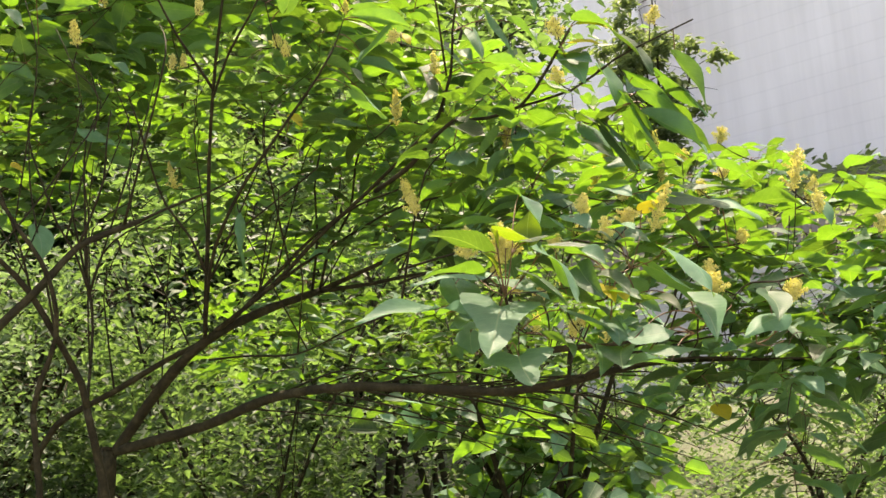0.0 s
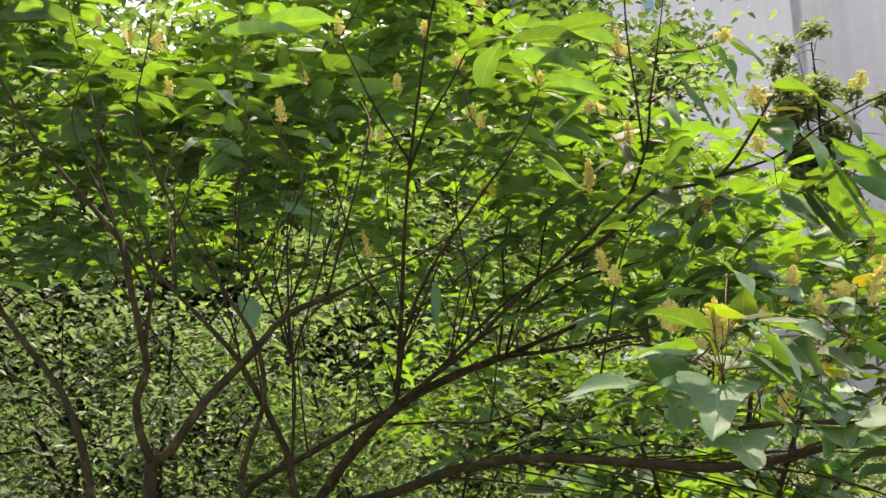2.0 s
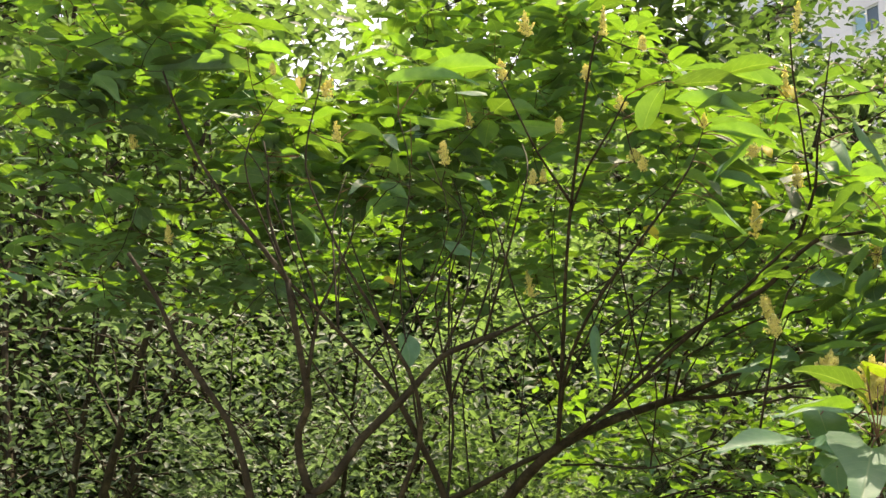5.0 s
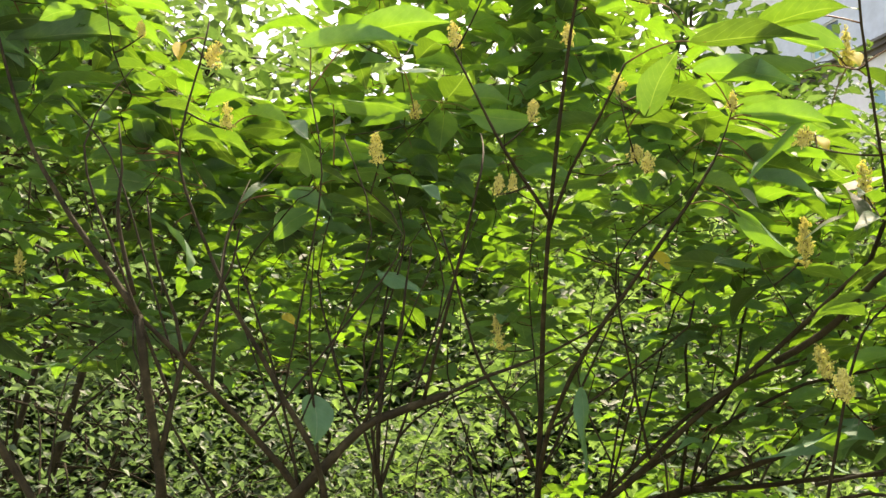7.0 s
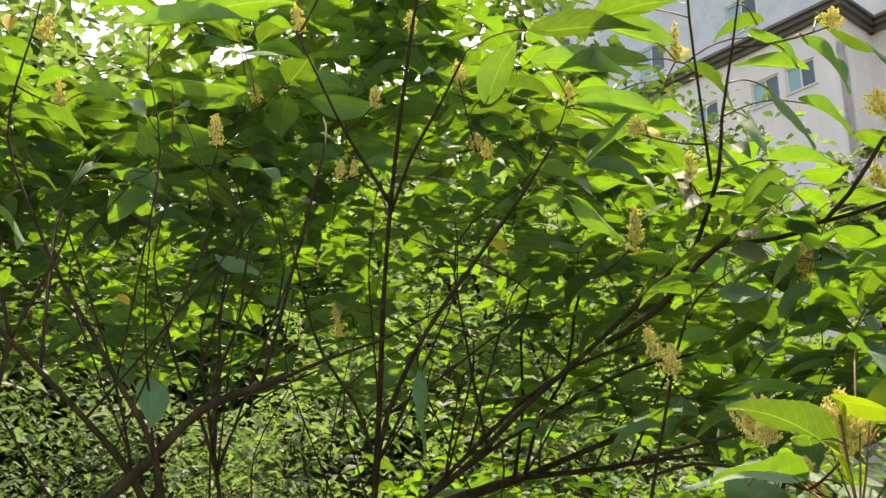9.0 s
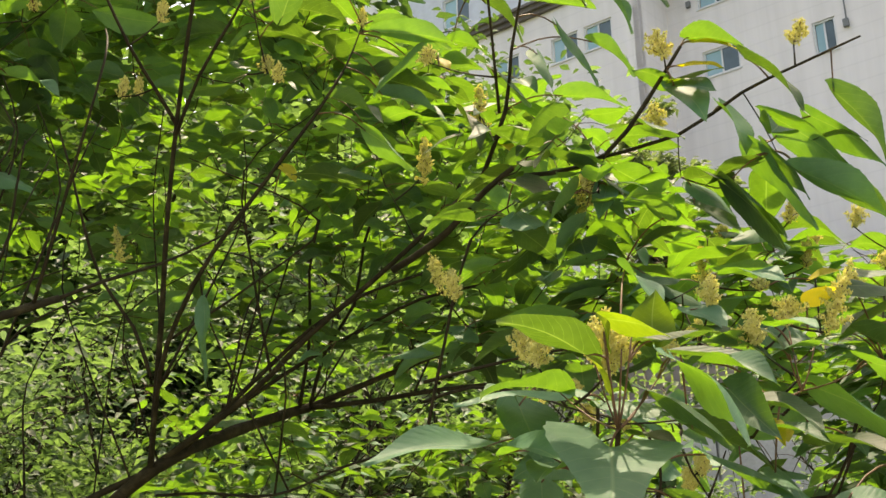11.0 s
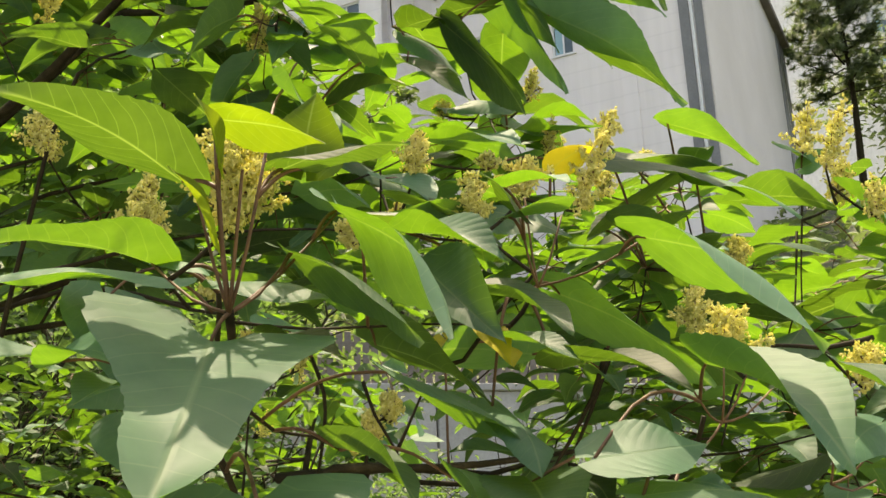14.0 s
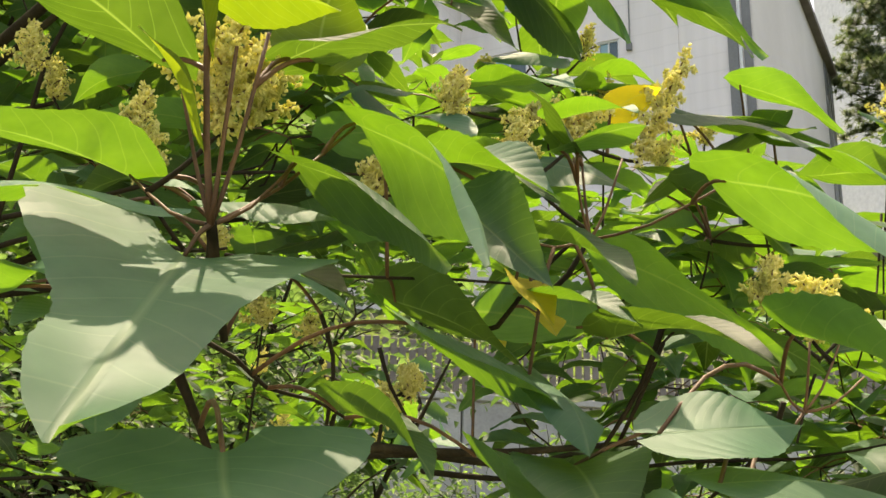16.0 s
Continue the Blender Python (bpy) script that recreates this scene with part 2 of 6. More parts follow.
class Heap:
    """Gathers many small pieces into one mesh."""

    def __init__(self):
        self.verts, self.faces, self.uv, self.count = [], [], [], 0

    def add(self, verts, faces, uv=None):
        verts = np.asarray(verts, float)
        self.verts.append(verts)
        self.faces.extend(tuple(i + self.count for i in f) for f in faces)
        self.uv.append(np.zeros((len(verts), 2)) if uv is None else uv)
        self.count += len(verts)

    def put(self, name, mat, parent, label="", smooth=True):
        ob = mesh_object(name, np.concatenate(self.verts), self.faces, mat, parent, label, np.concatenate(self.uv), smooth)
        return tagged(ob, kind="stuff")


# ---- leaves ----
LOBE_AT = (0.0, 0.04, 0.10, 0.18, 0.27, 0.36, 0.46, 0.58, 0.70, 0.82, 0.93, 1.0)
BLADE_AT = (0.0, 0.04, 0.11, 0.2, 0.31, 0.43, 0.56, 0.68, 0.78, 0.87, 0.94, 1.0)
BLADE_HALF = (0.03, 0.24, 0.37, 0.46, 0.50, 0.485, 0.42, 0.325, 0.225, 0.13, 0.06, 0.004)
LOBE_HALF = (0.16, 0.38, 0.48, 0.50, 0.45, 0.345, 0.255, 0.20, 0.175, 0.155, 0.10, 0.015)


def leaf_form(kind="leaf", fold=0.15, curl=0.15, rows=9, cols=2, seed=0, teeth=0.0):
    """A blade one long on +y from its base, one wide at its widest, its upper face to +z."""
    rng = random.Random(seed)
    verts, uv, faces = [], [], []
    ph, wave = rng.uniform(0, 6), rng.uniform(0.012, 0.034)
    lean, twist = rng.uniform(-0.07, 0.07), rng.uniform(-0.55, 0.55)
    if kind != "lobed" and rng.random() < 0.4:
        fold = -0.8 * fold  # margins that hang down
    for i in range(rows + 1):
        s = i / rows
        if kind == "lobed":
            half = float(np.interp(s, LOBE_AT, LOBE_HALF))
        elif kind == "small":
            half = 0.5 * math.sin(math.pi * min(1, s**0.85)) ** 0.8 + 0.004
        else:
            half = float(np.interp(s, BLADE_AT, BLADE_HALF))
        for j in range(-cols, cols + 1):
            a = j / cols
            x = half * a * (1 + (teeth * (rng.uniform(-1, 1) + (1 if i % 2 else -1)) if abs(a) == 1 and 0 < i < rows else 0))
            z = fold * 1.4 * abs(x) ** 1.45 * (0.6 + 0.4 * s) + curl * (math.sin(math.pi * s * 0.9) - 0.25 * s) * 0.8
            z += wave * abs(a) * math.sin(9 * s + ph + (1.7 if a > 0 else 0))
            back = -0.16 * (abs(a) ** 1.5) * (1 - s) ** 3 if kind != "small" else 0
            c, d = math.cos(twist * (s - 0.35)), math.sin(twist * (s - 0.35))
            if kind == "leaf":
                x, z = x * c - z * d * 0.5, z + x * d * 0.5
            verts.append((x + lean * math.sin(math.pi * s), s + back, z))
            uv.append((0.5 + 0.5 * a * min(1, half * 2.2), s))
    w = 2 * cols + 1
    for i in range(rows):
        for j in range(w - 1):
            a = i * w + j
            faces.append((a, a + 1, a + 1 + w, a + w))
    return np.array(verts), faces, np.array(uv)


def leaf_frame(base, tip, width, normal):
    y = Vector(tip) - Vector(base)
    length = y.length
    y.normalize()
    n = Vector(normal)
    z = (n - n.dot(y) * y)
    z = z.normalized() if z.length > 1e-3 else y.orthogonal().normalized()
    x = y.cross(z)
    return np.array([list(x * width), list(y * length), list(z * length)]), np.array(base)


# ---- ground ----
def ground_height(x, y):
    """Level ground in front, a planted slope behind the shrub, a terrace, and the hill below the houses."""
    h = 0.0
    if y > 3.0:
        h = (y - 3.0) * 0.19
    if y > 19.0:
        h = 3.04 + 1.6 + (y - 19.0) * 0.36
    if y > 50:
        h = 15.8 + (y - 50) * 0.02
    if y > 19.0 and x > 8:
        h += min(6.0, (x - 8) * 0.22)
    return h + 0.12 * noise.noise(Vector((x * 0.35, y * 0.35, 0))) * min(1, max(0, y - 2) / 3)


def build_ground():
    xs = [-600, -200, -80, -40] + [-24 + 1.2 * k for k in range(41)] + [40, 80, 200, 600]
    ys = [-600, -200, -60, -20, -8] + [-4 + 0.7 * k for k in range(33)] + [18.9, 19.0, 19.3] + [20.5 + 1.5 * k for k in range(20)] + [54, 70, 120, 250, 700]
    ys = sorted(set(round(y, 3) for y in ys))
    verts = [(x, y, ground_height(x, y)) for y in ys for x in xs]
    w = len(xs)
    faces = [(j * w + i, j * w + i + 1, (j + 1) * w + i + 1, (j + 1) * w + i) for j in range(len(ys) - 1) for i in range(w - 1)]
    return tagged(mesh_object("ground", verts, faces, SOIL), "planted soil slope with weeds and leaf litter", "ground", kind="structure")


build_ground()


def build_bounce_slab():
    """An unseen pale paved slab, added to bounce sunlight up to the leaf undersides."""
    bm = bmesh.new()
    bmesh.ops.create_cube(bm, size=1.0, matrix=Matrix.Translation((0, -3.6, 0.02)) @ Matrix.Diagonal((60, 8.0, 0.08, 1)))
    bmesh.ops.bevel(bm, geom=bm.edges[:], offset=0.01, segments=2, affect="EDGES")
    me = bpy.data.meshes.new("pavement")
    bm.to_mesh(me)
    bm.free()
    me.materials.append(BOUNCE_PAVING)
    return tagged(new("pavement", me), "unseen pale slab added to bounce light onto the shrub", "pavement", kind="structure")


build_bounce_slab()

# ---- the flowering shrub in front ----
shrub = thing("flowering_shrub", "large spreading shrub with broad green leaves and pale yellow flower clusters", "shrub", at=(-1.06, 2.60, 0.0))
limb_line = []  # places along the limbs, to which twigs and stalks are joined


def limb(r0, r1, *points):
    verts, faces, line = tube(points, r0, r1, 9 if r0 > 0.006 else 6, 0.18)
    limb_line.extend(line)
    return mesh_object("trunk" if r0 >= 0.03 else "branch", verts, faces, BARK if r0 > 0.0045 else TWIG, shrub)


def stem(r0, r1, *points):
    """A reddish stalk that carries a leaf or a flower head."""
    verts, faces, line = tube(points, r0, r1, 7, 0.05)
    limb_line.extend(line[:-1])
    return mesh_object("leaf_stalk", verts, faces, STALK, shrub, "reddish-brown stalk")


# trunk and main limbs
limb(0.0300, 0.0210, (-1.06, 2.60, 0.30), (-1.03, 2.52, 0.90), (-0.98, 2.44, 1.50), (-0.97, 2.42, 1.56))
limb(0.0156, 0.0104, (-0.95, 2.42, 1.56), (-0.81, 2.36, 1.72), (-0.67, 2.27, 1.82), (-0.54, 2.42, 1.92), (-0.41, 2.60, 2.00))
limb(0.0080, 0.0032, (-0.41, 2.60, 2.00), (-0.22, 2.50, 2.05), (-0.06, 2.40, 2.08), (0.14, 2.25, 2.07))
limb(0.0072, 0.0032, (-0.41, 2.60, 2.00), (-0.27, 2.50, 1.99), (-0.12, 2.40, 1.99), (-0.00, 2.30, 1.98))
limb(0.0136, 0.0088, (-0.95, 2.42, 1.56), (-0.67, 2.25, 1.60), (-0.46, 2.05, 1.64), (-0.26, 1.90, 1.64), (-0.07, 1.75, 1.61), (0.09, 1.62, 1.58))
limb(0.0088, 0.0030, (0.09, 1.62, 1.58), (0.21, 1.60, 1.59), (0.39, 1.70, 1.63), (0.60, 1.80, 1.64), (0.82, 1.76, 1.62), (1.02, 1.66, 1.63))
limb(0.0064, 0.0024, (-0.67, 2.27, 1.82), (-0.64, 2.17, 1.96), (-0.61, 2.07, 2.09), (-0.58, 1.96, 2.21), (-0.54, 1.84, 2.35), (-0.49, 1.70, 2.46), (-0.44, 1.58, 2.58), (-0.41, 1.52, 2.63))
limb(0.0040, 0.0018, (-0.54, 1.84, 2.35), (-0.57, 1.80, 2.40), (-0.60, 1.74, 2.45), (-0.63, 1.68, 2.52), (-0.66, 1.63, 2.59))
limb(0.0036, 0.0018, (-0.54, 1.84, 2.33), (-0.49, 1.78, 2.41), (-0.42, 1.70, 2.47), (-0.37, 1.65, 2.53))
limb(0.0056, 0.0024, (-0.670, 2.270, 1.830), (-0.604, 2.060, 1.969), (-0.550, 1.960, 2.044), (-0.480, 1.880, 2.125), (-0.400, 1.820, 2.203), (-0.345, 1.780, 2.256), (-0.287, 1.740, 2.313), (-0.242, 1.720, 2.376))
limb(0.0066, 0.0037, (-0.66, 2.29, 1.84), (-0.47, 2.20, 1.95), (-0.34, 2.10, 2.04), (-0.18, 1.97, 2.13), (-0.02, 1.83, 2.23))
limb(0.0040, 0.0011, (-0.02, 1.83, 2.23), (0.02, 1.74, 2.31), (0.03, 1.67, 2.38), (0.05, 1.60, 2.46), (0.07, 1.55, 2.56))
limb(0.0027, 0.0018, (0.01, 1.75, 2.31), (-0.00, 1.68, 2.42), (-0.01, 1.60, 2.52), (-0.01, 1.55, 2.59))
limb(0.0049, 0.0027, (-0.02, 1.83, 2.23), (0.09, 1.77, 2.21), (0.17, 1.70, 2.21), (0.23, 1.64, 2.27), (0.28, 1.60, 2.34))
limb(0.0036, 0.0018, (0.15, 1.72, 2.21), (0.28, 1.68, 2.23), (0.37, 1.62, 2.27), (0.44, 1.58, 2.29), (0.53, 1.55, 2.32))
limb(0.0054, 0.0027, (-0.61, 2.30, 1.87), (-0.48, 2.28, 1.99), (-0.35, 2.20, 2.08), (-0.24, 2.15, 2.13), (-0.10, 2.10, 2.16))
limb(0.0045, 0.0027, (-0.41, 2.60, 2.00), (-0.36, 2.50, 2.11), (-0.29, 2.40, 2.18), (-0.26, 2.30, 2.28), (-0.23, 2.25, 2.34))
limb(0.0045, 0.0023, (-0.43, 2.58, 1.99), (-0.39, 2.45, 2.13), (-0.38, 2.35, 2.24), (-0.35, 2.28, 2.33))
limb(0.0054, 0.0027, (-0.59, 2.32, 1.90), (-0.44, 2.40, 2.03), (-0.28, 2.30, 2.09), (-0.14, 2.20, 2.13), (0.01, 2.10, 2.13))
limb(0.0096, 0.0072, (-1.21, 2.50, 1.53), (-1.13, 2.45, 1.64), (-0.95, 2.40, 1.72), (-0.78, 2.33, 1.79), (-0.67, 2.27, 1.82))
# stems that rise from the base to the upper side
limb(0.0200, 0.0125, (-0.980, 1.780, -0.030), (-1.030, 1.700, 0.600), (-1.070, 1.620, 1.200), (-1.052, 1.580, 1.637))
limb(0.0096, 0.0066, (-1.052, 1.580, 1.637), (-1.077, 1.570, 1.699), (-1.078, 1.550, 1.769), (-1.044, 1.520, 1.819), (-1.050, 1.500, 1.885), (-1.062, 1.470, 1.973), (-1.082, 1.450, 2.082))
limb(0.0058, 0.0026, (-1.082, 1.450, 2.082), (-1.145, 1.440, 2.158), (-1.220, 1.430, 2.245), (-1.320, 1.420, 2.380), (-1.390, 1.420, 2.505), (-1.442, 1.420, 2.612))
limb(0.0040, 0.0016, (-1.096, 1.450, 2.116), (-1.127, 1.440, 2.203), (-1.137, 1.430, 2.258), (-1.133, 1.420, 2.321), (-1.154, 1.420, 2.404))
limb(0.0052, 0.0036, (-1.042, 1.500, 1.875), (-1.034, 1.500, 1.958), (-1.026, 1.500, 2.024))
limb(0.0032, 0.0016, (-1.026, 1.500, 2.024), (-1.043, 1.490, 2.090), (-1.061, 1.470, 2.139), (-1.074, 1.450, 2.194), (-1.093, 1.440, 2.278))
limb(0.0036, 0.0017, (-1.026, 1.500, 2.024), (-0.998, 1.500, 2.084), (-0.982, 1.510, 2.144), (-0.965, 1.510, 2.180), (-0.954, 1.500, 2.233))
limb(0.0030, 0.0013, (-1.023, 1.530, 2.210), (-1.056, 1.520, 2.278), (-1.084, 1.500, 2.363), (-1.078, 1.490, 2.451), (-1.057, 1.480, 2.534), (-1.050, 1.480, 2.615))
limb(0.0028, 0.0014, (-0.892, 1.660, 1.858), (-0.906, 1.650, 1.930), (-0.938, 1.620, 2.048), (-0.979, 1.600, 2.154), (-1.005, 1.580, 2.227))
limb(0.0036, 0.0014, (-0.687, 1.760, 2.021), (-0.631, 1.800, 2.060), (-0.563, 1.850, 2.100), (-0.493, 1.900, 2.153), (-0.439, 1.950, 2.205))
limb(0.0034, 0.0016, (-0.807, 1.700, 1.954), (-0.775, 1.700, 2.030), (-0.751, 1.700, 2.105), (-0.739, 1.680, 2.176), (-0.724, 1.660, 2.247))
limb(0.0036, 0.0017, (-0.590, 1.950, 1.935), (-0.618, 1.930, 2.016), (-0.670, 1.900, 2.094), (-0.693, 1.860, 2.177), (-0.708, 1.830, 2.253), (-0.728, 1.800, 2.331))
limb(0.0034, 0.0014, (-0.831, 1.850, 1.882), (-0.859, 1.830, 1.974), (-0.894, 1.810, 2.040), (-0.916, 1.780, 2.125))
limb(0.0032, 0.0014, (-0.831, 1.850, 1.882), (-0.806, 1.860, 1.974), (-0.756, 1.880, 2.028), (-0.676, 1.900, 2.071))
limb(0.0028, 0.0014, (-0.831, 1.850, 1.882), (-0.840, 1.840, 1.976), (-0.825, 1.820, 2.061), (-0.834, 1.800, 2.147))
limb(0.0105, 0.0064, (-1.052, 1.580, 1.637), (-1.015, 1.600, 1.665), (-0.962, 1.630, 1.763), (-0.885, 1.660, 1.849), (-0.851, 1.680, 1.897), (-0.807, 1.700, 1.954), (-0.759, 1.720, 1.983), (-0.687, 1.760, 2.021))
limb(0.0084, 0.0034, (-0.817, 1.800, 1.616), (-0.823, 1.780, 1.670), (-0.855, 1.710, 1.766), (-0.894, 1.660, 1.854), (-0.931, 1.620, 1.906), (-0.964, 1.580, 1.948), (-1.026, 1.500, 2.024), (-1.079, 1.455, 2.078))
limb(0.0130, 0.0086, (-0.800, 1.980, -0.030), (-0.790, 1.930, 0.700), (-0.780, 1.870, 1.300), (-0.817, 1.800, 1.616))
limb(0.0066, 0.0030, (-0.912, 1.740, 1.607), (-0.891, 1.720, 1.667), (-0.846, 1.690, 1.760), (-0.840, 1.650, 1.848), (-0.857, 1.620, 1.914), (-0.898, 1.600, 1.980), (-0.941, 1.580, 2.056), (-0.983, 1.550, 2.128), (-1.023, 1.530, 2.210))
limb(0.0090, 0.0066, (-0.880, 1.860, -0.030), (-0.900, 1.820, 0.700), (-0.900, 1.780, 1.300), (-0.912, 1.740, 1.607))
limb(0.0090, 0.0045, (-1.146, 1.500, 1.584), (-1.163, 1.480, 1.675), (-1.199, 1.460, 1.773), (-1.261, 1.430, 1.862), (-1.310, 1.400, 1.935), (-1.361, 1.380, 2.038), (-1.434, 1.360, 2.139))
limb(0.0120, 0.0092, (-1.100, 1.660, -0.030), (-1.140, 1.600, 0.700), (-1.150, 1.550, 1.300), (-1.146, 1.500, 1.584))
limb(0.0040, 0.0034, (-0.817, 1.800, 1.616), (-0.833, 1.880, 1.808), (-0.831, 1.850, 1.882))
# lower limbs beneath the leafy side
limb(0.0032, 0.0019, (-0.69, 2.40, 1.79), (-0.57, 2.30, 1.78), (-0.40, 2.10, 1.75), (-0.25, 1.90, 1.77), (-0.12, 1.75, 1.78))
limb(0.0058, 0.0013, (0.16, 1.75, 1.67), (0.23, 1.70, 1.67), (0.28, 1.68, 1.67), (0.36, 1.66, 1.66), (0.40, 1.64, 1.67), (0.45, 1.62, 1.66))
limb(0.0051, 0.0013, (0.25, 1.60, 1.60), (0.29, 1.60, 1.62), (0.34, 1.60, 1.62), (0.41, 1.58, 1.62), (0.47, 1.56, 1.62), (0.56, 1.55, 1.61), (0.67, 1.50, 1.60))
limb(0.0032, 0.0008, (0.30, 1.80, 1.67), (0.36, 1.75, 1.66), (0.42, 1.70, 1.66), (0.51, 1.65, 1.67), (0.59, 1.60, 1.67), (0.65, 1.55, 1.68))
limb(0.0030, 0.0019, (0.07, 1.25, 1.67), (0.08, 1.26, 1.65), (0.09, 1.27, 1.63), (0.10, 1.28, 1.61), (0.11, 1.30, 1.58))
limb(0.0019, 0.0010, (0.06, 1.30, 1.67), (0.08, 1.30, 1.65), (0.09, 1.30, 1.63))
limb(0.0016, 0.0010, (0.08, 1.32, 1.68), (0.11, 1.34, 1.67), (0.13, 1.37, 1.66), (0.16, 1.40, 1.66), (0.18, 1.40, 1.65))
limb(0.0019, 0.0013, (0.17, 1.50, 1.74), (0.18, 1.50, 1.71), (0.18, 1.50, 1.68), (0.18, 1.55, 1.65))
limb(0.0019, 0.0010, (0.22, 1.55, 1.73), (0.23, 1.55, 1.70), (0.25, 1.56, 1.67), (0.26, 1.58, 1.65))
limb(0.0021, 0.0010, (0.25, 1.56, 1.67), (0.26, 1.56, 1.69), (0.28, 1.57, 1.73))
limb(0.0026, 0.0013, (0.43, 1.50, 1.75), (0.42, 1.52, 1.71), (0.40, 1.54, 1.67), (0.39, 1.56, 1.65))
limb(0.0023, 0.0016, (0.27, 1.48, 1.73), (0.29, 1.46, 1.73), (0.31, 1.44, 1.76), (0.34, 1.41, 1.79))
limb(0.0021, 0.0016, (0.09, 1.34, 1.75), (0.09, 1.36, 1.72), (0.08, 1.40, 1.71))
limb(0.0021, 0.0013, (0.43, 1.32, 1.66), (0.43, 1.34, 1.64), (0.44, 1.40, 1.63), (0.43, 1.45, 1.61))
limb(0.0013, 0.0008, (0.69, 1.60, 1.90), (0.68, 1.60, 1.84), (0.66, 1.58, 1.80), (0.62, 1.55, 1.74))
limb(0.0026, 0.0008, (0.66, 1.45, 1.75), (0.61, 1.45, 1.74), (0.56, 1.44, 1.74), (0.53, 1.45, 1.72), (0.48, 1.40, 1.65))
limb(0.0031, 0.0009, (-0.12, 1.75, 1.84), (-0.05, 1.70, 1.85), (0.02, 1.60, 1.82), (0.07, 1.50, 1.78), (0.10, 1.36, 1.74))
limb(0.0031, 0.0008, (-0.12, 1.75, 1.87), (-0.03, 1.70, 1.88), (0.02, 1.65, 1.88), (0.09, 1.60, 1.88), (0.18, 1.55, 1.87), (0.24, 1.50, 1.85))
limb(0.0064, 0.0038, (-0.17, 1.85, 2.08), (-0.10, 1.75, 2.09), (-0.06, 1.70, 2.11), (-0.02, 1.66, 2.14), (0.02, 1.60, 2.15))
limb(0.0013, 0.0009, (0.10, 1.34, 1.73), (0.16, 1.40, 1.74), (0.25, 1.42, 1.75), (0.32, 1.42, 1.75))
limb(0.0023, 0.0016, (0.32, 1.43, 1.75), (0.33, 1.42, 1.76), (0.34, 1.41, 1.78))
limb(0.0013, 0.0008, (0.72, 1.62, 1.99), (0.71, 1.62, 1.92), (0.70, 1.62, 1.86), (0.68, 1.60, 1.78))
limb(0.0023, 0.0016, (0.45, 1.55, 1.75), (0.43, 1.56, 1.70), (0.42, 1.58, 1.67))
limb(0.0058, 0.0011, (0.15, 1.60, 1.63), (0.20, 1.60, 1.66), (0.26, 1.60, 1.66), (0.33, 1.58, 1.66), (0.43, 1.56, 1.67), (0.52, 1.50, 1.67))
# stalks that spread from the shoot tips
stem(0.0019, 0.0013, (0.093, 1.200, 1.700), (0.088, 1.191, 1.737), (0.083, 1.180, 1.796))
stem(0.00133, 0.00094, (0.093, 1.200, 1.700), (0.102, 1.196, 1.736), (0.112, 1.190, 1.794))
stem(0.00133, 0.00094, (0.093, 1.200, 1.700), (0.095, 1.187, 1.728), (0.098, 1.170, 1.775))
stem(0.00117, 0.00078, (0.093, 1.200, 1.700), (0.124, 1.232, 1.733), (0.163, 1.270, 1.786))
stem(0.00117, 0.00078, (0.093, 1.200, 1.700), (0.110, 1.214, 1.715), (0.131, 1.230, 1.746))
stem(0.00117, 0.00078, (0.093, 1.200, 1.700), (0.072, 1.245, 1.720), (0.046, 1.300, 1.758))
stem(0.00117, 0.00078, (0.093, 1.200, 1.700), (0.084, 1.200, 1.728), (0.072, 1.200, 1.775))
limb(0.0030, 0.0024, (0.093, 1.200, 1.700), (0.103, 1.320, 1.676))
stem(0.00109, 0.00078, (0.326, 1.360, 1.765), (0.356, 1.333, 1.769), (0.392, 1.300, 1.787))
stem(0.00109, 0.00078, (0.326, 1.360, 1.765), (0.323, 1.360, 1.791), (0.320, 1.360, 1.836))
stem(0.00109, 0.00078, (0.326, 1.360, 1.765), (0.336, 1.360, 1.785), (0.349, 1.360, 1.823))
stem(0.00109, 0.00078, (0.326, 1.360, 1.765), (0.318, 1.351, 1.780), (0.309, 1.340, 1.812))
stem(0.00109, 0.00078, (0.326, 1.360, 1.765), (0.302, 1.360, 1.758), (0.273, 1.360, 1.763))
stem(0.00101, 0.00070, (0.448, 1.330, 1.657), (0.449, 1.326, 1.669), (0.450, 1.320, 1.698))
stem(0.00101, 0.00070, (0.448, 1.330, 1.657), (0.433, 1.317, 1.660), (0.414, 1.300, 1.676))
stem(0.00101, 0.00070, (0.448, 1.330, 1.657), (0.470, 1.335, 1.663), (0.496, 1.340, 1.683))
stem(0.00101, 0.00070, (0.448, 1.330, 1.657), (0.464, 1.335, 1.673), (0.483, 1.340, 1.707))
stem(0.00101, 0.00070, (0.448, 1.330, 1.657), (0.433, 1.330, 1.640), (0.414, 1.330, 1.633))
stem(0.00109, 0.00078, (0.528, 1.330, 1.612), (0.529, 1.326, 1.623), (0.530, 1.320, 1.650))
stem(0.00109, 0.00078, (0.528, 1.330, 1.612), (0.551, 1.339, 1.619), (0.579, 1.350, 1.640))
stem(0.00109, 0.00078, (0.528, 1.330, 1.612), (0.553, 1.344, 1.608), (0.584, 1.360, 1.617))
stem(0.00094, 0.00062, (-1.166, 1.620, 2.444), (-1.256, 1.611, 2.461), (-1.367, 1.600, 2.496))
stem(0.00094, 0.00062, (-1.166, 1.620, 2.444), (-1.240, 1.611, 2.447), (-1.330, 1.600, 2.464))
stem(0.00094, 0.00062, (-1.166, 1.620, 2.444), (-1.233, 1.620, 2.466), (-1.315, 1.620, 2.506))
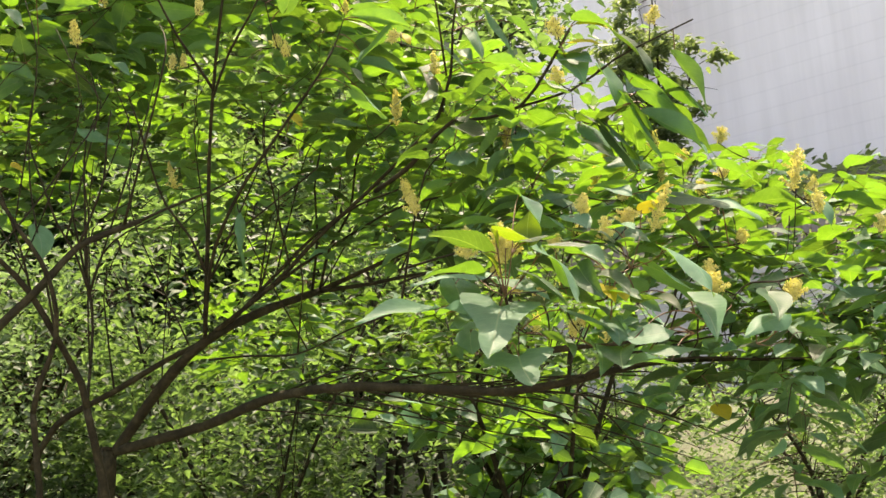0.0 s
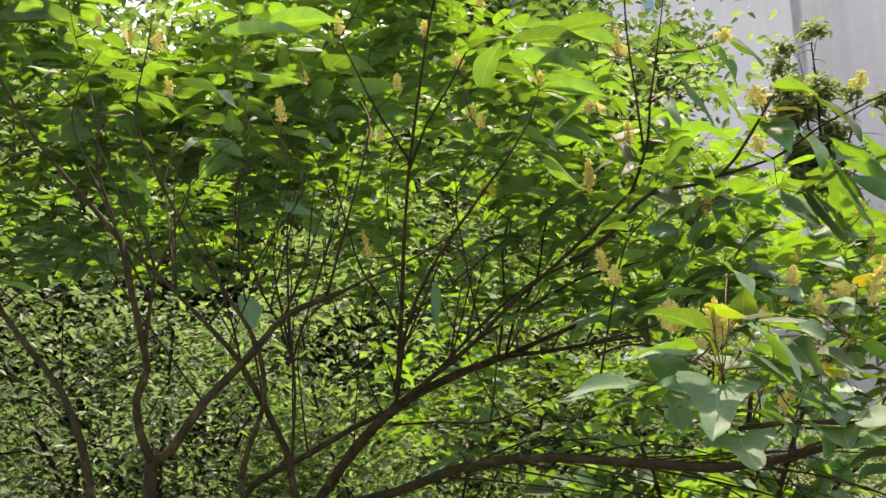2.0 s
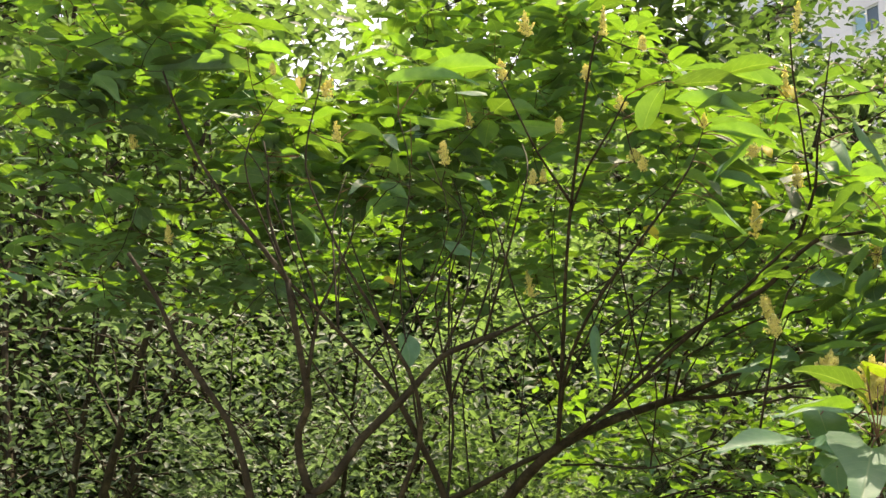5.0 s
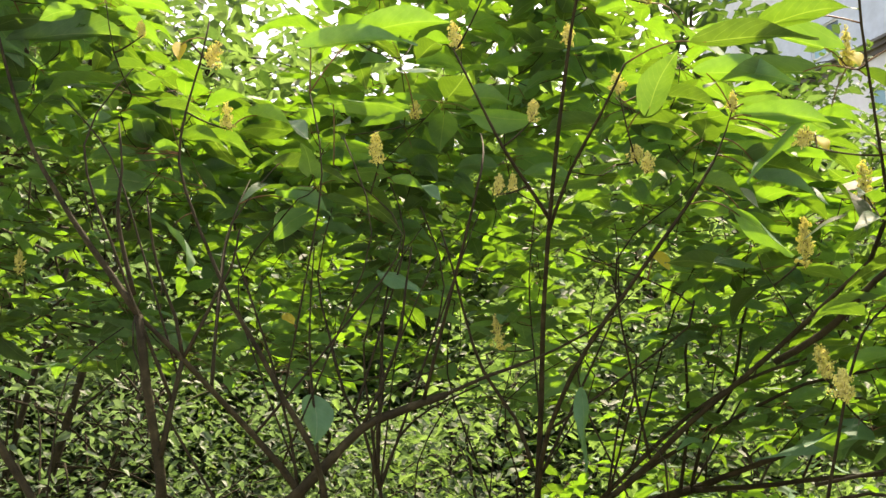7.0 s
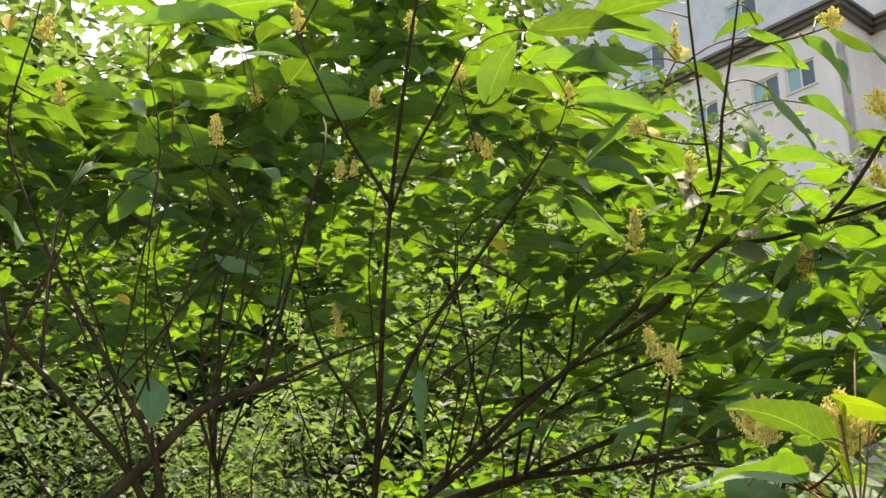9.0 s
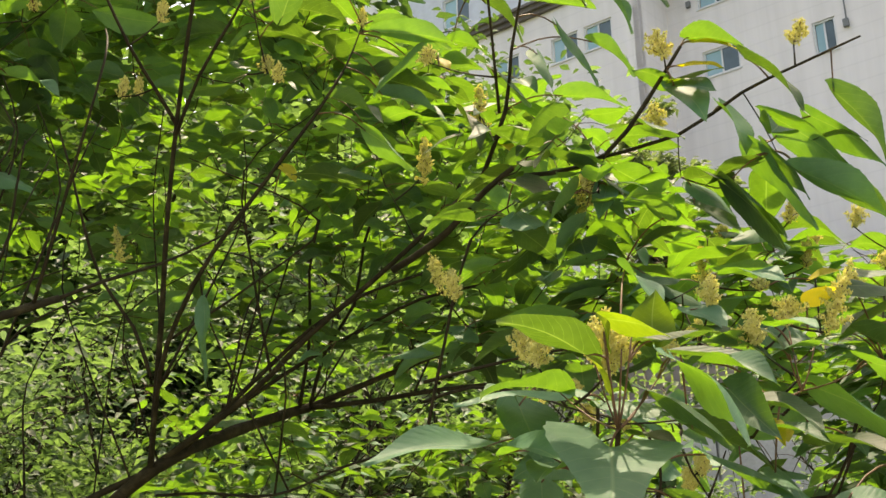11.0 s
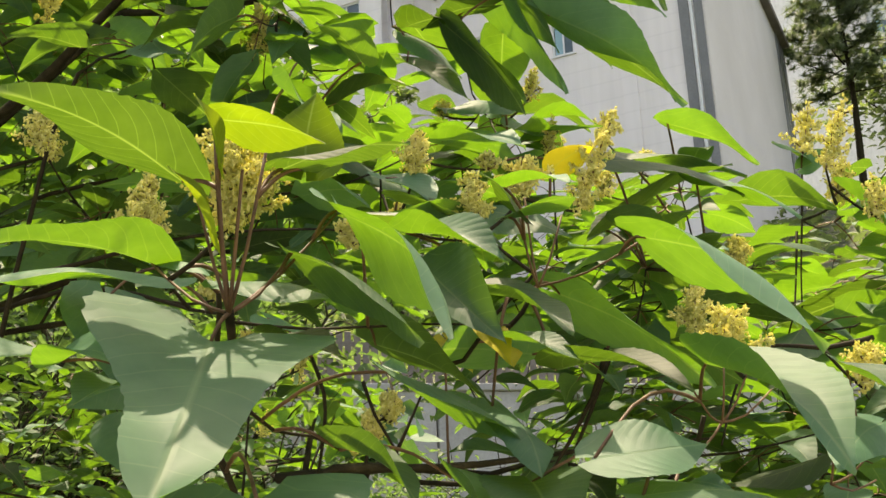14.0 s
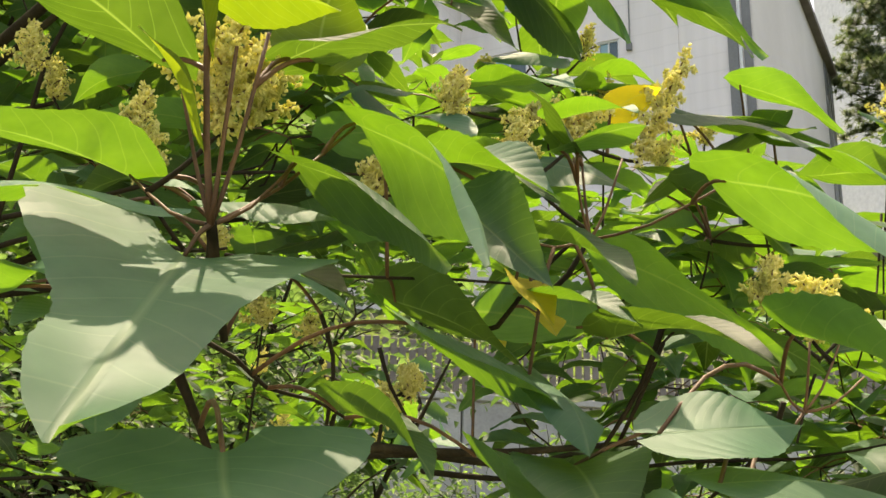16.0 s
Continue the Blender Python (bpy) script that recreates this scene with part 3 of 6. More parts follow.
stem(0.00094, 0.00062, (-1.166, 1.620, 2.444), (-1.272, 1.625, 2.459), (-1.401, 1.630, 2.490))
stem(0.00094, 0.00062, (-1.166, 1.620, 2.444), (-1.205, 1.611, 2.431), (-1.252, 1.600, 2.429))
stem(0.00094, 0.00062, (-1.166, 1.620, 2.444), (-1.176, 1.611, 2.471), (-1.189, 1.600, 2.518))
stem(0.00086, 0.00062, (-1.157, 1.700, 2.413), (-1.217, 1.691, 2.425), (-1.290, 1.680, 2.452))
stem(0.00086, 0.00062, (-1.157, 1.700, 2.413), (-1.193, 1.691, 2.399), (-1.238, 1.680, 2.395))
stem(0.00086, 0.00062, (-1.157, 1.700, 2.413), (-1.181, 1.700, 2.445), (-1.211, 1.700, 2.497))
# slender upright shoots from the limbs
shoot_rng = random.Random(21)
low_wood = [p for p in limb_line if 1.68 < p.z < 2.05 and p.y > 1.45 and p.x < -0.1]
for _ in range(40):
    p = shoot_rng.choice(low_wood)
    lean = Vector((shoot_rng.gauss((p.x + 0.8) * 0.25, 0.22), shoot_rng.gauss(0, 0.2), 1.0)).normalized()
    tall = shoot_rng.uniform(0.25, 0.6)
    bend = Vector((shoot_rng.gauss(0, 0.07), shoot_rng.gauss(0, 0.07), 0))
    limb(shoot_rng.uniform(0.0016, 0.0034), 0.0011, p, p + lean * tall * 0.35 + bend * 0.6, p + lean * tall * 0.7 + bend, p + lean * tall)
# thin low branches that arch out under the leafy side
arch_rng = random.Random(33)
low_limb = [p for p in limb_line if 1.52 < p.z < 1.66 and 1.66 < p.y < 2.3 and -0.6 < p.x < 0.3]
for _ in range(18):
    p = arch_rng.choice(low_limb)
    reach, turn = arch_rng.uniform(0.35, 0.85), arch_rng.uniform(0.0, 0.6)
    tip = p + Vector((reach, turn * reach, arch_rng.uniform(-0.26, 0.0)))
    mid = p.lerp(tip, 0.5) + Vector((0, arch_rng.gauss(0, 0.03), arch_rng.uniform(0.0, 0.07)))
    limb(arch_rng.uniform(0.0016, 0.0036), 0.0010, p, mid, tip)
limb_points = np.array([list(p) for p in limb_line])
stalks, twigs = Heap(), Heap()


def nearest_limb(p):
    d = np.linalg.norm(limb_points - np.array(p), axis=1)
    k = int(d.argmin())
    return Vector(limb_points[k]), float(d[k])


def arc(a, b, sag, n=3):
    a, b = Vector(a), Vector(b)
    return [a.lerp(b, k / n) + Vector((0, 0, sag * math.sin(math.pi * k / n))) for k in range(n + 1)]


leaf_group, pending = [], []


def leaf_at(base, tip, width, normal, kind, fold, curl):
    seed = len(leaf_group)
    v, f, uv = leaf_form(kind if kind == "lobed" else "leaf", fold * 1.4, curl * (0.4 if kind == "lobed" else 0.6), 30, 4, seed, 0.014)
    m, b = leaf_frame(base, tip, width, normal)
    ob = mesh_object("leaf", v @ m + b, f, {"young": YOUNG, "yellow": YELLOW}.get(kind, LEAF), shrub, "", uv)
    if kind == "young":
        ob["label"] = "young yellow-green leaf"
    if kind == "yellow":
        ob["label"] = "yellowed old leaf"
    leaf_group.append(ob)
    pending.append((base, False))


leaf_at((0.083, 1.192, 1.682), (0.058, 1.035, 1.577), 0.135, (0.09, -0.54, 0.84), 'lobed', 0.14, 0.1)
leaf_at((0.106, 1.140, 1.591), (0.121, 1.040, 1.535), 0.115, (0, -0.5, 0.85), 'lobed', 0.08, 0.1)
leaf_at((0.065, 1.190, 1.774), (-0.026, 1.120, 1.792), 0.050, (0, 0.3, 0.95), 'leaf', 0.15, 0.15)
leaf_at((0.085, 1.180, 1.779), (0.071, 1.140, 1.806), 0.022, (0.8, -0.5, 0.2), 'young', 0.15, 0.15)
leaf_at((0.086, 1.180, 1.809), (0.140, 1.130, 1.776), 0.034, (0.1, 0.5, 0.85), 'young', 0.15, 0.15)
leaf_at((0.137, 1.210, 1.793), (0.145, 1.220, 1.850), 0.050, (0.1, 0.9, 0.2), 'young', 0.15, 0.15)
leaf_at((0.123, 1.210, 1.792), (0.188, 1.140, 1.781), 0.032, (0, -0.1, 1), 'leaf', 0.15, 0.15)
leaf_at((0.082, 1.190, 1.739), (0.058, 1.140, 1.764), 0.030, (0.7, -0.5, 0.5), 'young', 0.15, 0.15)
leaf_at((0.163, 1.270, 1.788), (0.207, 1.140, 1.672), 0.066, (0.45, 0.35, 0.8), 'leaf', 0.2, 0.25)
leaf_at((0.130, 1.230, 1.746), (0.190, 1.140, 1.668), 0.042, (0.35, 0.25, 0.9), 'leaf', 0.2, 0.2)
leaf_at((0.219, 1.320, 1.791), (0.275, 1.260, 1.750), 0.046, (0.1, -0.45, 0.85), 'leaf', 0.3, 0.2)
leaf_at((0.230, 1.300, 1.757), (0.259, 1.220, 1.688), 0.050, (-0.5, -0.4, 0.7), 'leaf', 0.35, 0.2)
leaf_at((0.377, 1.270, 1.776), (0.423, 1.140, 1.667), 0.075, (0.3, 0.2, 0.95), 'leaf', 0.15, 0.25)
leaf_at((0.449, 1.500, 1.929), (0.554, 1.450, 1.880), 0.075, (0.1, -0.5, 0.85), 'leaf', 0.15, 0.2)
leaf_at((0.533, 1.500, 1.918), (0.590, 1.420, 1.850), 0.060, (0.1, -0.3, 0.9), 'leaf', 0.15, 0.15)
leaf_at((0.336, 1.360, 1.701), (0.392, 1.250, 1.664), 0.050, (0.1, -0.25, 0.95), 'leaf', 0.15, 0.25)
leaf_at((0.287, 1.360, 1.724), (0.336, 1.300, 1.695), 0.036, (0, -0.35, 0.93), 'leaf', 0.15, 0.15)
leaf_at((0.299, 1.190, 1.6155), (0.368, 1.185, 1.622), 0.070, (-0.1, -0.56, 0.82), 'leaf', 0.05, 0.1)
leaf_at((0.407, 1.260, 1.685), (0.419, 1.120, 1.597), 0.070, (0.2, -0.5, 0.8), 'leaf', 0.25, 0.2)
leaf_at((0.373, 1.450, 1.785), (0.459, 1.360, 1.687), 0.085, (0.25, 0.3, 0.92), 'leaf', 0.15, 0.15)
leaf_at((0.444, 1.500, 1.759), (0.522, 1.420, 1.698), 0.070, (0.2, 0.2, 0.95), 'leaf', 0.15, 0.15)
leaf_at((0.302, 1.310, 1.802), (0.259, 1.260, 1.815), 0.034, (0, -0.8, 0.6), 'leaf', 0.15, 0.15)
leaf_at((0.292, 1.310, 1.802), (0.324, 1.250, 1.796), 0.036, (0, -0.3, 0.95), 'leaf', 0.15, 0.15)
leaf_at((0.046, 1.320, 1.764), (-0.043, 1.200, 1.735), 0.060, (-0.05, -0.12, 1), 'leaf', 0.15, 0.15)
leaf_at((0.094, 1.300, 1.747), (0.174, 1.220, 1.704), 0.050, (0.1, -0.5, 0.85), 'leaf', 0.15, 0.15)
leaf_at((0.428, 1.580, 2.123), (0.532, 1.500, 1.990), 0.060, (0.4, 0.3, 0.9), 'leaf', 0.15, 0.15)
leaf_at((0.331, 1.620, 2.121), (0.384, 1.550, 1.993), 0.075, (0.5, 0.2, 0.8), 'leaf', 0.15, 0.15)
leaf_at((0.381, 1.650, 2.192), (0.438, 1.580, 2.033), 0.055, (0.5, 0.3, 0.8), 'leaf', 0.15, 0.15)
leaf_at((0.459, 1.600, 2.218), (0.531, 1.520, 2.096), 0.060, (0.4, 0.3, 0.9), 'leaf', 0.15, 0.15)
leaf_at((0.303, 1.720, 2.131), (0.364, 1.680, 2.067), 0.045, (0, -0.7, 0.7), 'leaf', 0.15, 0.15)
leaf_at((0.410, 1.700, 2.076), (0.332, 1.660, 2.043), 0.045, (0, -0.7, 0.7), 'leaf', 0.15, 0.15)
leaf_at((0.201, 1.300, 1.687), (0.292, 1.260, 1.620), 0.052, (0.3, -0.05, 0.95), 'leaf', 0.2, 0.2)
leaf_at((0.168, 1.340, 1.644), (0.201, 1.220, 1.594), 0.050, (0.3, 0.2, 0.9), 'leaf', 0.15, 0.15)
leaf_at((0.122, 1.300, 1.711), (0.166, 1.250, 1.683), 0.035, (0, -0.2, 0.95), 'leaf', 0.15, 0.15)
leaf_at((0.721, 1.550, 1.930), (0.740, 1.500, 1.842), 0.060, (0.4, -0.2, 0.9), 'leaf', 0.15, 0.15)
leaf_at((0.715, 1.600, 1.984), (0.663, 1.580, 1.991), 0.030, (0.1, -0.6, 0.8), 'leaf', 0.15, 0.15)
leaf_at((0.706, 1.600, 1.972), (0.738, 1.580, 1.985), 0.032, (0, -0.85, 0.5), 'leaf', 0.15, 0.15)
leaf_at((0.292, 1.450, 1.838), (0.208, 1.400, 1.832), 0.050, (0, 0.1, 1), 'leaf', 0.15, 0.15)
leaf_at((0.135, 1.360, 1.916), (0.165, 1.300, 1.842), 0.050, (0.5, -0.2, 0.85), 'leaf', 0.15, 0.15)
leaf_at((0.108, 1.600, 2.108), (0.061, 1.550, 2.030), 0.080, (-0.3, 0.3, 0.9), 'leaf', 0.15, 0.15)
leaf_at((0.232, 1.600, 2.066), (0.181, 1.550, 2.080), 0.060, (0.2, -0.3, 0.9), 'leaf', 0.15, 0.15)
leaf_at((-0.010, 1.340, 1.702), (0.036, 1.220, 1.673), 0.050, (-0.2, -0.7, 0.7), 'leaf', 0.15, 0.15)
leaf_at((0.038, 1.320, 1.679), (0.010, 1.220, 1.651), 0.050, (-0.2, -0.75, 0.65), 'leaf', 0.15, 0.15)
leaf_at((0.561, 1.340, 1.698), (0.550, 1.240, 1.637), 0.060, (0.2, -0.5, 0.85), 'leaf', 0.15, 0.15)
leaf_at((0.583, 1.340, 1.657), (0.491, 1.260, 1.613), 0.050, (0, -0.8, 0.6), 'leaf', 0.15, 0.15)
leaf_at((0.280, 1.340, 1.671), (0.276, 1.220, 1.608), 0.050, (0.3, -0.6, 0.7), 'leaf', 0.15, 0.15)
leaf_at((0.318, 1.170, 1.592), (0.413, 1.160, 1.580), 0.066, (-0.04, -0.34, 0.94), 'leaf', 0.14, 0.2)
leaf_at((0.360, 1.240, 1.574), (0.271, 1.170, 1.566), 0.050, (0, -0.4, 0.9), 'leaf', 0.15, 0.15)
leaf_at((0.291, 1.290, 1.613), (0.273, 1.170, 1.564), 0.070, (-0.2, -0.5, 0.8), 'leaf', 0.15, 0.15)
leaf_at((0.249, 1.340, 1.622), (0.242, 1.220, 1.560), 0.050, (0.5, 0, 0.85), 'leaf', 0.15, 0.15)
leaf_at((0.216, 1.450, 1.740), (0.291, 1.360, 1.668), 0.075, (0.1, 0.4, 0.9), 'leaf', 0.15, 0.15)
leaf_at((0.133, 1.500, 1.773), (0.184, 1.450, 1.732), 0.050, (0.2, -0.3, 0.9), 'leaf', 0.15, 0.15)
leaf_at((0.459, 1.550, 1.877), (0.573, 1.500, 1.930), 0.050, (0, -0.2, 1), 'leaf', 0.15, 0.15)
leaf_at((0.453, 1.500, 1.865), (0.496, 1.420, 1.787), 0.055, (0.3, 0.3, 0.9), 'leaf', 0.15, 0.15)
leaf_at((0.237, 1.450, 1.862), (0.311, 1.400, 1.808), 0.050, (0.1, -0.3, 0.95), 'leaf', 0.15, 0.15)
leaf_at((0.259, 1.300, 1.743), (0.303, 1.220, 1.696), 0.055, (0.1, -0.4, 0.9), 'leaf', 0.15, 0.15)
leaf_at((0.236, 1.500, 1.902), (0.270, 1.450, 1.861), 0.060, (0, -0.4, 0.9), 'leaf', 0.15, 0.15)
leaf_at((0.298, 1.340, 1.836), (0.330, 1.280, 1.819), 0.045, (0, -0.4, 0.9), 'leaf', 0.15, 0.15)
leaf_at((0.053, 1.340, 1.773), (0.086, 1.280, 1.741), 0.030, (0, -0.3, 0.95), 'leaf', 0.15, 0.15)
leaf_at((0.361, 1.500, 1.744), (0.257, 1.420, 1.728), 0.080, (0, 0.5, 0.85), 'leaf', 0.15, 0.15)
leaf_at((-0.035, 1.420, 1.721), (-0.176, 1.340, 1.692), 0.062, (0, -0.55, 0.83), 'leaf', 0.12, 0.15)
leaf_at((0.054, 1.420, 1.783), (-0.072, 1.340, 1.754), 0.058, (0, -0.25, 0.96), 'leaf', 0.15, 0.15)
leaf_at((0.007, 1.450, 1.774), (0.035, 1.380, 1.678), 0.080, (0.1, -0.2, 0.95), 'leaf', 0.15, 0.15)
leaf_at((0.061, 1.400, 1.698), (-0.008, 1.360, 1.675), 0.060, (0, -0.75, 0.65), 'leaf', 0.15, 0.15)
leaf_at((0.402, 1.600, 2.220), (0.498, 1.540, 2.086), 0.065, (0.5, 0.3, 0.8), 'leaf', 0.15, 0.15)
leaf_at((0.491, 1.580, 2.247), (0.531, 1.520, 2.103), 0.050, (0.6, 0.3, 0.7), 'leaf', 0.15, 0.15)
leaf_at((0.391, 1.620, 2.182), (0.436, 1.580, 2.080), 0.045, (0.6, 0.2, 0.7), 'leaf', 0.15, 0.15)
leaf_at((0.437, 1.600, 2.129), (0.547, 1.550, 2.018), 0.050, (0.4, 0.4, 0.85), 'leaf', 0.15, 0.15)
leaf_at((0.337, 1.650, 2.145), (0.401, 1.600, 2.029), 0.070, (0.5, -0.1, 0.85), 'leaf', 0.15, 0.15)
leaf_at((0.113, 1.750, 2.298), (0.042, 1.720, 2.227), 0.075, (0, 0.6, 0.8), 'leaf', 0.15, 0.15)
leaf_at((0.169, 1.700, 2.158), (0.147, 1.660, 2.086), 0.040, (0, -0.9, 0.4), 'leaf', 0.15, 0.15)
leaf_at((0.030, 1.750, 2.189), (0.101, 1.680, 2.088), 0.090, (0.2, -0.5, 0.8), 'lobed', 0.15, 0.15)
leaf_at((0.373, 1.600, 2.316), (0.435, 1.550, 2.204), 0.085, (0.3, -0.2, 0.9), 'leaf', 0.15, 0.15)
leaf_at((0.265, 1.600, 2.274), (0.317, 1.560, 2.244), 0.060, (0.1, -0.8, 0.6), 'leaf', 0.15, 0.15)
leaf_at((0.262, 1.600, 2.283), (0.331, 1.560, 2.279), 0.030, (0.1, -0.5, 0.8), 'young', 0.15, 0.15)
leaf_at((0.345, 1.660, 2.268), (0.364, 1.620, 2.163), 0.060, (0.3, -0.2, 0.9), 'leaf', 0.15, 0.15)
leaf_at((0.172, 1.800, 2.129), (0.233, 1.750, 2.032), 0.050, (0.5, -0.2, 0.8), 'leaf', 0.15, 0.15)
leaf_at((0.297, 1.700, 2.153), (0.350, 1.660, 2.083), 0.050, (0.2, -0.7, 0.7), 'leaf', 0.15, 0.15)
leaf_at((0.328, 1.500, 1.875), (0.377, 1.420, 1.824), 0.050, (-0.1, -0.8, 0.55), 'leaf', 0.15, 0.15)
leaf_at((0.192, 1.360, 1.811), (0.294, 1.320, 1.773), 0.045, (0, -0.35, 0.9), 'leaf', 0.15, 0.15)
leaf_at((0.495, 1.600, 1.979), (0.614, 1.550, 1.940), 0.060, (0.1, -0.3, 0.95), 'leaf', 0.15, 0.15)
leaf_at((0.557, 1.600, 2.016), (0.628, 1.550, 1.952), 0.050, (0.2, 0.1, 0.95), 'leaf', 0.15, 0.15)
leaf_at((-0.027, 1.850, 2.207), (0.040, 1.800, 2.139), 0.075, (0.1, 0.4, 0.9), 'leaf', 0.15, 0.15)
leaf_at((-0.216, 1.850, 2.331), (-0.134, 1.800, 2.234), 0.070, (0.3, 0.3, 0.9), 'leaf', 0.15, 0.15)
leaf_at((-0.187, 1.800, 2.406), (-0.079, 1.750, 2.336), 0.075, (0.3, 0.3, 0.9), 'leaf', 0.15, 0.15)
leaf_at((0.034, 1.850, 2.139), (0.108, 1.800, 2.069), 0.075, (0.2, 0.4, 0.9), 'leaf', 0.15, 0.15)
leaf_at((0.030, 1.450, 1.681), (0.032, 1.420, 1.633), 0.055, (0.1, -0.2, 0.95), 'leaf', 0.15, 0.15)
leaf_at((-0.517, 2.000, 2.022), (-0.503, 1.980, 1.927), 0.030, (0.9, -0.2, 0.1), 'leaf', 0.15, 0.15)
leaf_at((-0.247, 1.700, 2.524), (-0.103, 1.650, 2.457), 0.050, (-0.2, 0.5, 0.85), 'leaf', 0.15, 0.15)
leaf_at((-0.141, 1.600, 2.537), (-0.013, 1.550, 2.515), 0.055, (0, 0.3, 0.95), 'leaf', 0.15, 0.15)
leaf_at((-0.795, 1.550, 2.593), (-0.615, 1.500, 2.557), 0.055, (0, 0.4, 0.9), 'leaf', 0.15, 0.15)
leaf_at((-0.889, 1.550, 2.580), (-0.671, 1.500, 2.524), 0.045, (0, 0.3, 0.95), 'leaf', 0.15, 0.15)
leaf_at((-1.456, 1.500, 2.653), (-1.142, 1.450, 2.571), 0.055, (0, 0.4, 0.92), 'leaf', 0.15, 0.15)
leaf_at((-0.912, 1.700, 2.552), (-0.740, 1.650, 2.488), 0.045, (0, 0.3, 0.95), 'leaf', 0.15, 0.15)
leaf_at((-0.799, 1.750, 2.633), (-0.712, 1.700, 2.588), 0.060, (0, -0.4, 0.9), 'leaf', 0.15, 0.15)
leaf_at((-1.002, 1.700, 2.437), (-0.846, 1.650, 2.366), 0.040, (0.1, 0.2, 0.95), 'leaf', 0.15, 0.15)
leaf_at((-0.800, 1.750, 2.405), (-0.688, 1.700, 2.336), 0.045, (0.2, -0.1, 0.95), 'leaf', 0.15, 0.15)
leaf_at((-1.023, 1.750, 2.399), (-0.891, 1.700, 2.328), 0.050, (0.1, 0.4, 0.9), 'leaf', 0.15, 0.15)
leaf_at((-1.007, 1.600, 2.490), (-0.871, 1.550, 2.401), 0.050, (0.2, 0, 0.97), 'leaf', 0.15, 0.15)
leaf_at((-0.234, 1.600, 2.522), (-0.070, 1.550, 2.473), 0.050, (0, 0.3, 0.95), 'leaf', 0.15, 0.15)
leaf_at((-0.183, 1.750, 2.464), (-0.055, 1.700, 2.409), 0.045, (0, 0.5, 0.87), 'leaf', 0.15, 0.15)
leaf_at((-0.347, 1.750, 2.500), (-0.291, 1.700, 2.572), 0.060, (0.4, -0.3, 0.85), 'leaf', 0.15, 0.15)
leaf_at((-1.118, 1.550, 2.262), (-1.049, 1.520, 2.176), 0.060, (0.3, 0.3, 0.9), 'leaf', 0.15, 0.15)
leaf_at((-1.370, 1.500, 2.025), (-1.281, 1.480, 1.998), 0.050, (0, 0.2, 1), 'leaf', 0.15, 0.15)
leaf_at((-0.852, 1.850, 2.273), (-0.755, 1.800, 2.212), 0.035, (0, -0.75, 0.65), 'leaf', 0.15, 0.15)
leaf_at((-0.493, 1.900, 2.047), (-0.490, 1.880, 1.947), 0.035, (0.8, -0.4, 0.3), 'leaf', 0.15, 0.15)
leaf_at((-0.897, 1.700, 2.002), (-0.879, 1.680, 1.923), 0.055, (0.65, -0.7, 0.1), 'leaf', 0.15, 0.15)
leaf_at((-0.374, 1.950, 2.312), (-0.346, 1.930, 2.273), 0.035, (0.2, -0.6, 0.7), 'yellow', 0.15, 0.15)
leaf_at((-0.912, 1.605, 2.122), (-0.888, 1.590, 2.100), 0.020, (0.2, -0.6, 0.7), 'yellow', 0.15, 0.15)
leaf_at((-0.090, 1.800, 2.437), (-0.068, 1.780, 2.402), 0.030, (0.2, -0.6, 0.7), 'yellow', 0.15, 0.15)
leaf_at((-1.115, 1.500, 2.590), (-1.098, 1.480, 2.543), 0.025, (0.2, -0.6, 0.7), 'yellow', 0.15, 0.15)
leaf_at((0.367, 1.43, 1.889), (0.395, 1.4, 1.898), 0.034, (0.0, 0.5, 0.8), 'yellow', 0.15, 0.15)
leaf_at((0.304, 1.620, 2.356), (0.370, 1.600, 2.329), 0.030, (0.2, -0.6, 0.7), 'yellow', 0.15, 0.15)
leaf_at((0.280, 1.600, 2.305), (0.334, 1.580, 2.292), 0.025, (0.2, -0.6, 0.7), 'yellow', 0.15, 0.15)
leaf_at((0.009, 1.800, 2.280), (0.034, 1.780, 2.250), 0.030, (0.2, -0.6, 0.7), 'yellow', 0.15, 0.15)
leaf_at((-0.029, 1.750, 2.558), (-0.013, 1.730, 2.518), 0.030, (0.2, -0.6, 0.7), 'yellow', 0.15, 0.15)
leaf_at((0.277, 1.360, 1.735), (0.289, 1.320, 1.696), 0.030, (0.2, -0.6, 0.7), 'yellow', 0.15, 0.15)
leaf_at((0.316, 1.450, 1.739), (0.321, 1.420, 1.716), 0.030, (0.2, -0.6, 0.7), 'yellow', 0.15, 0.15)
leaf_at((0.428, 1.600, 1.968), (0.467, 1.580, 1.974), 0.030, (0.2, -0.6, 0.7), 'yellow', 0.15, 0.15)
leaf_at((0.504, 1.600, 1.526), (0.519, 1.580, 1.496), 0.050, (0.2, -0.6, 0.7), 'yellow', 0.15, 0.15)
leaf_at((0.329, 1.700, 1.805), (0.352, 1.680, 1.764), 0.050, (0.2, -0.6, 0.7), 'yellow', 0.15, 0.15)
leaf_at((-0.064, 1.720, 2.555), (-0.263, 1.670, 2.589), 0.046, (-0.1, 0.12, 0.95), 'leaf', 0.2, 0.15)
leaf_at((-0.098, 1.700, 2.506), (-0.247, 1.650, 2.471), 0.045, (-0.1, 0.12, 0.95), 'leaf', 0.2, 0.15)
leaf_at((0.098, 1.680, 2.545), (0.024, 1.630, 2.490), 0.045, (-0.1, 0.12, 0.95), 'leaf', 0.2, 0.15)
leaf_at((0.091, 1.700, 2.534), (0.150, 1.650, 2.442), 0.038, (0.15, 0.12, 0.95), 'leaf', 0.2, 0.15)
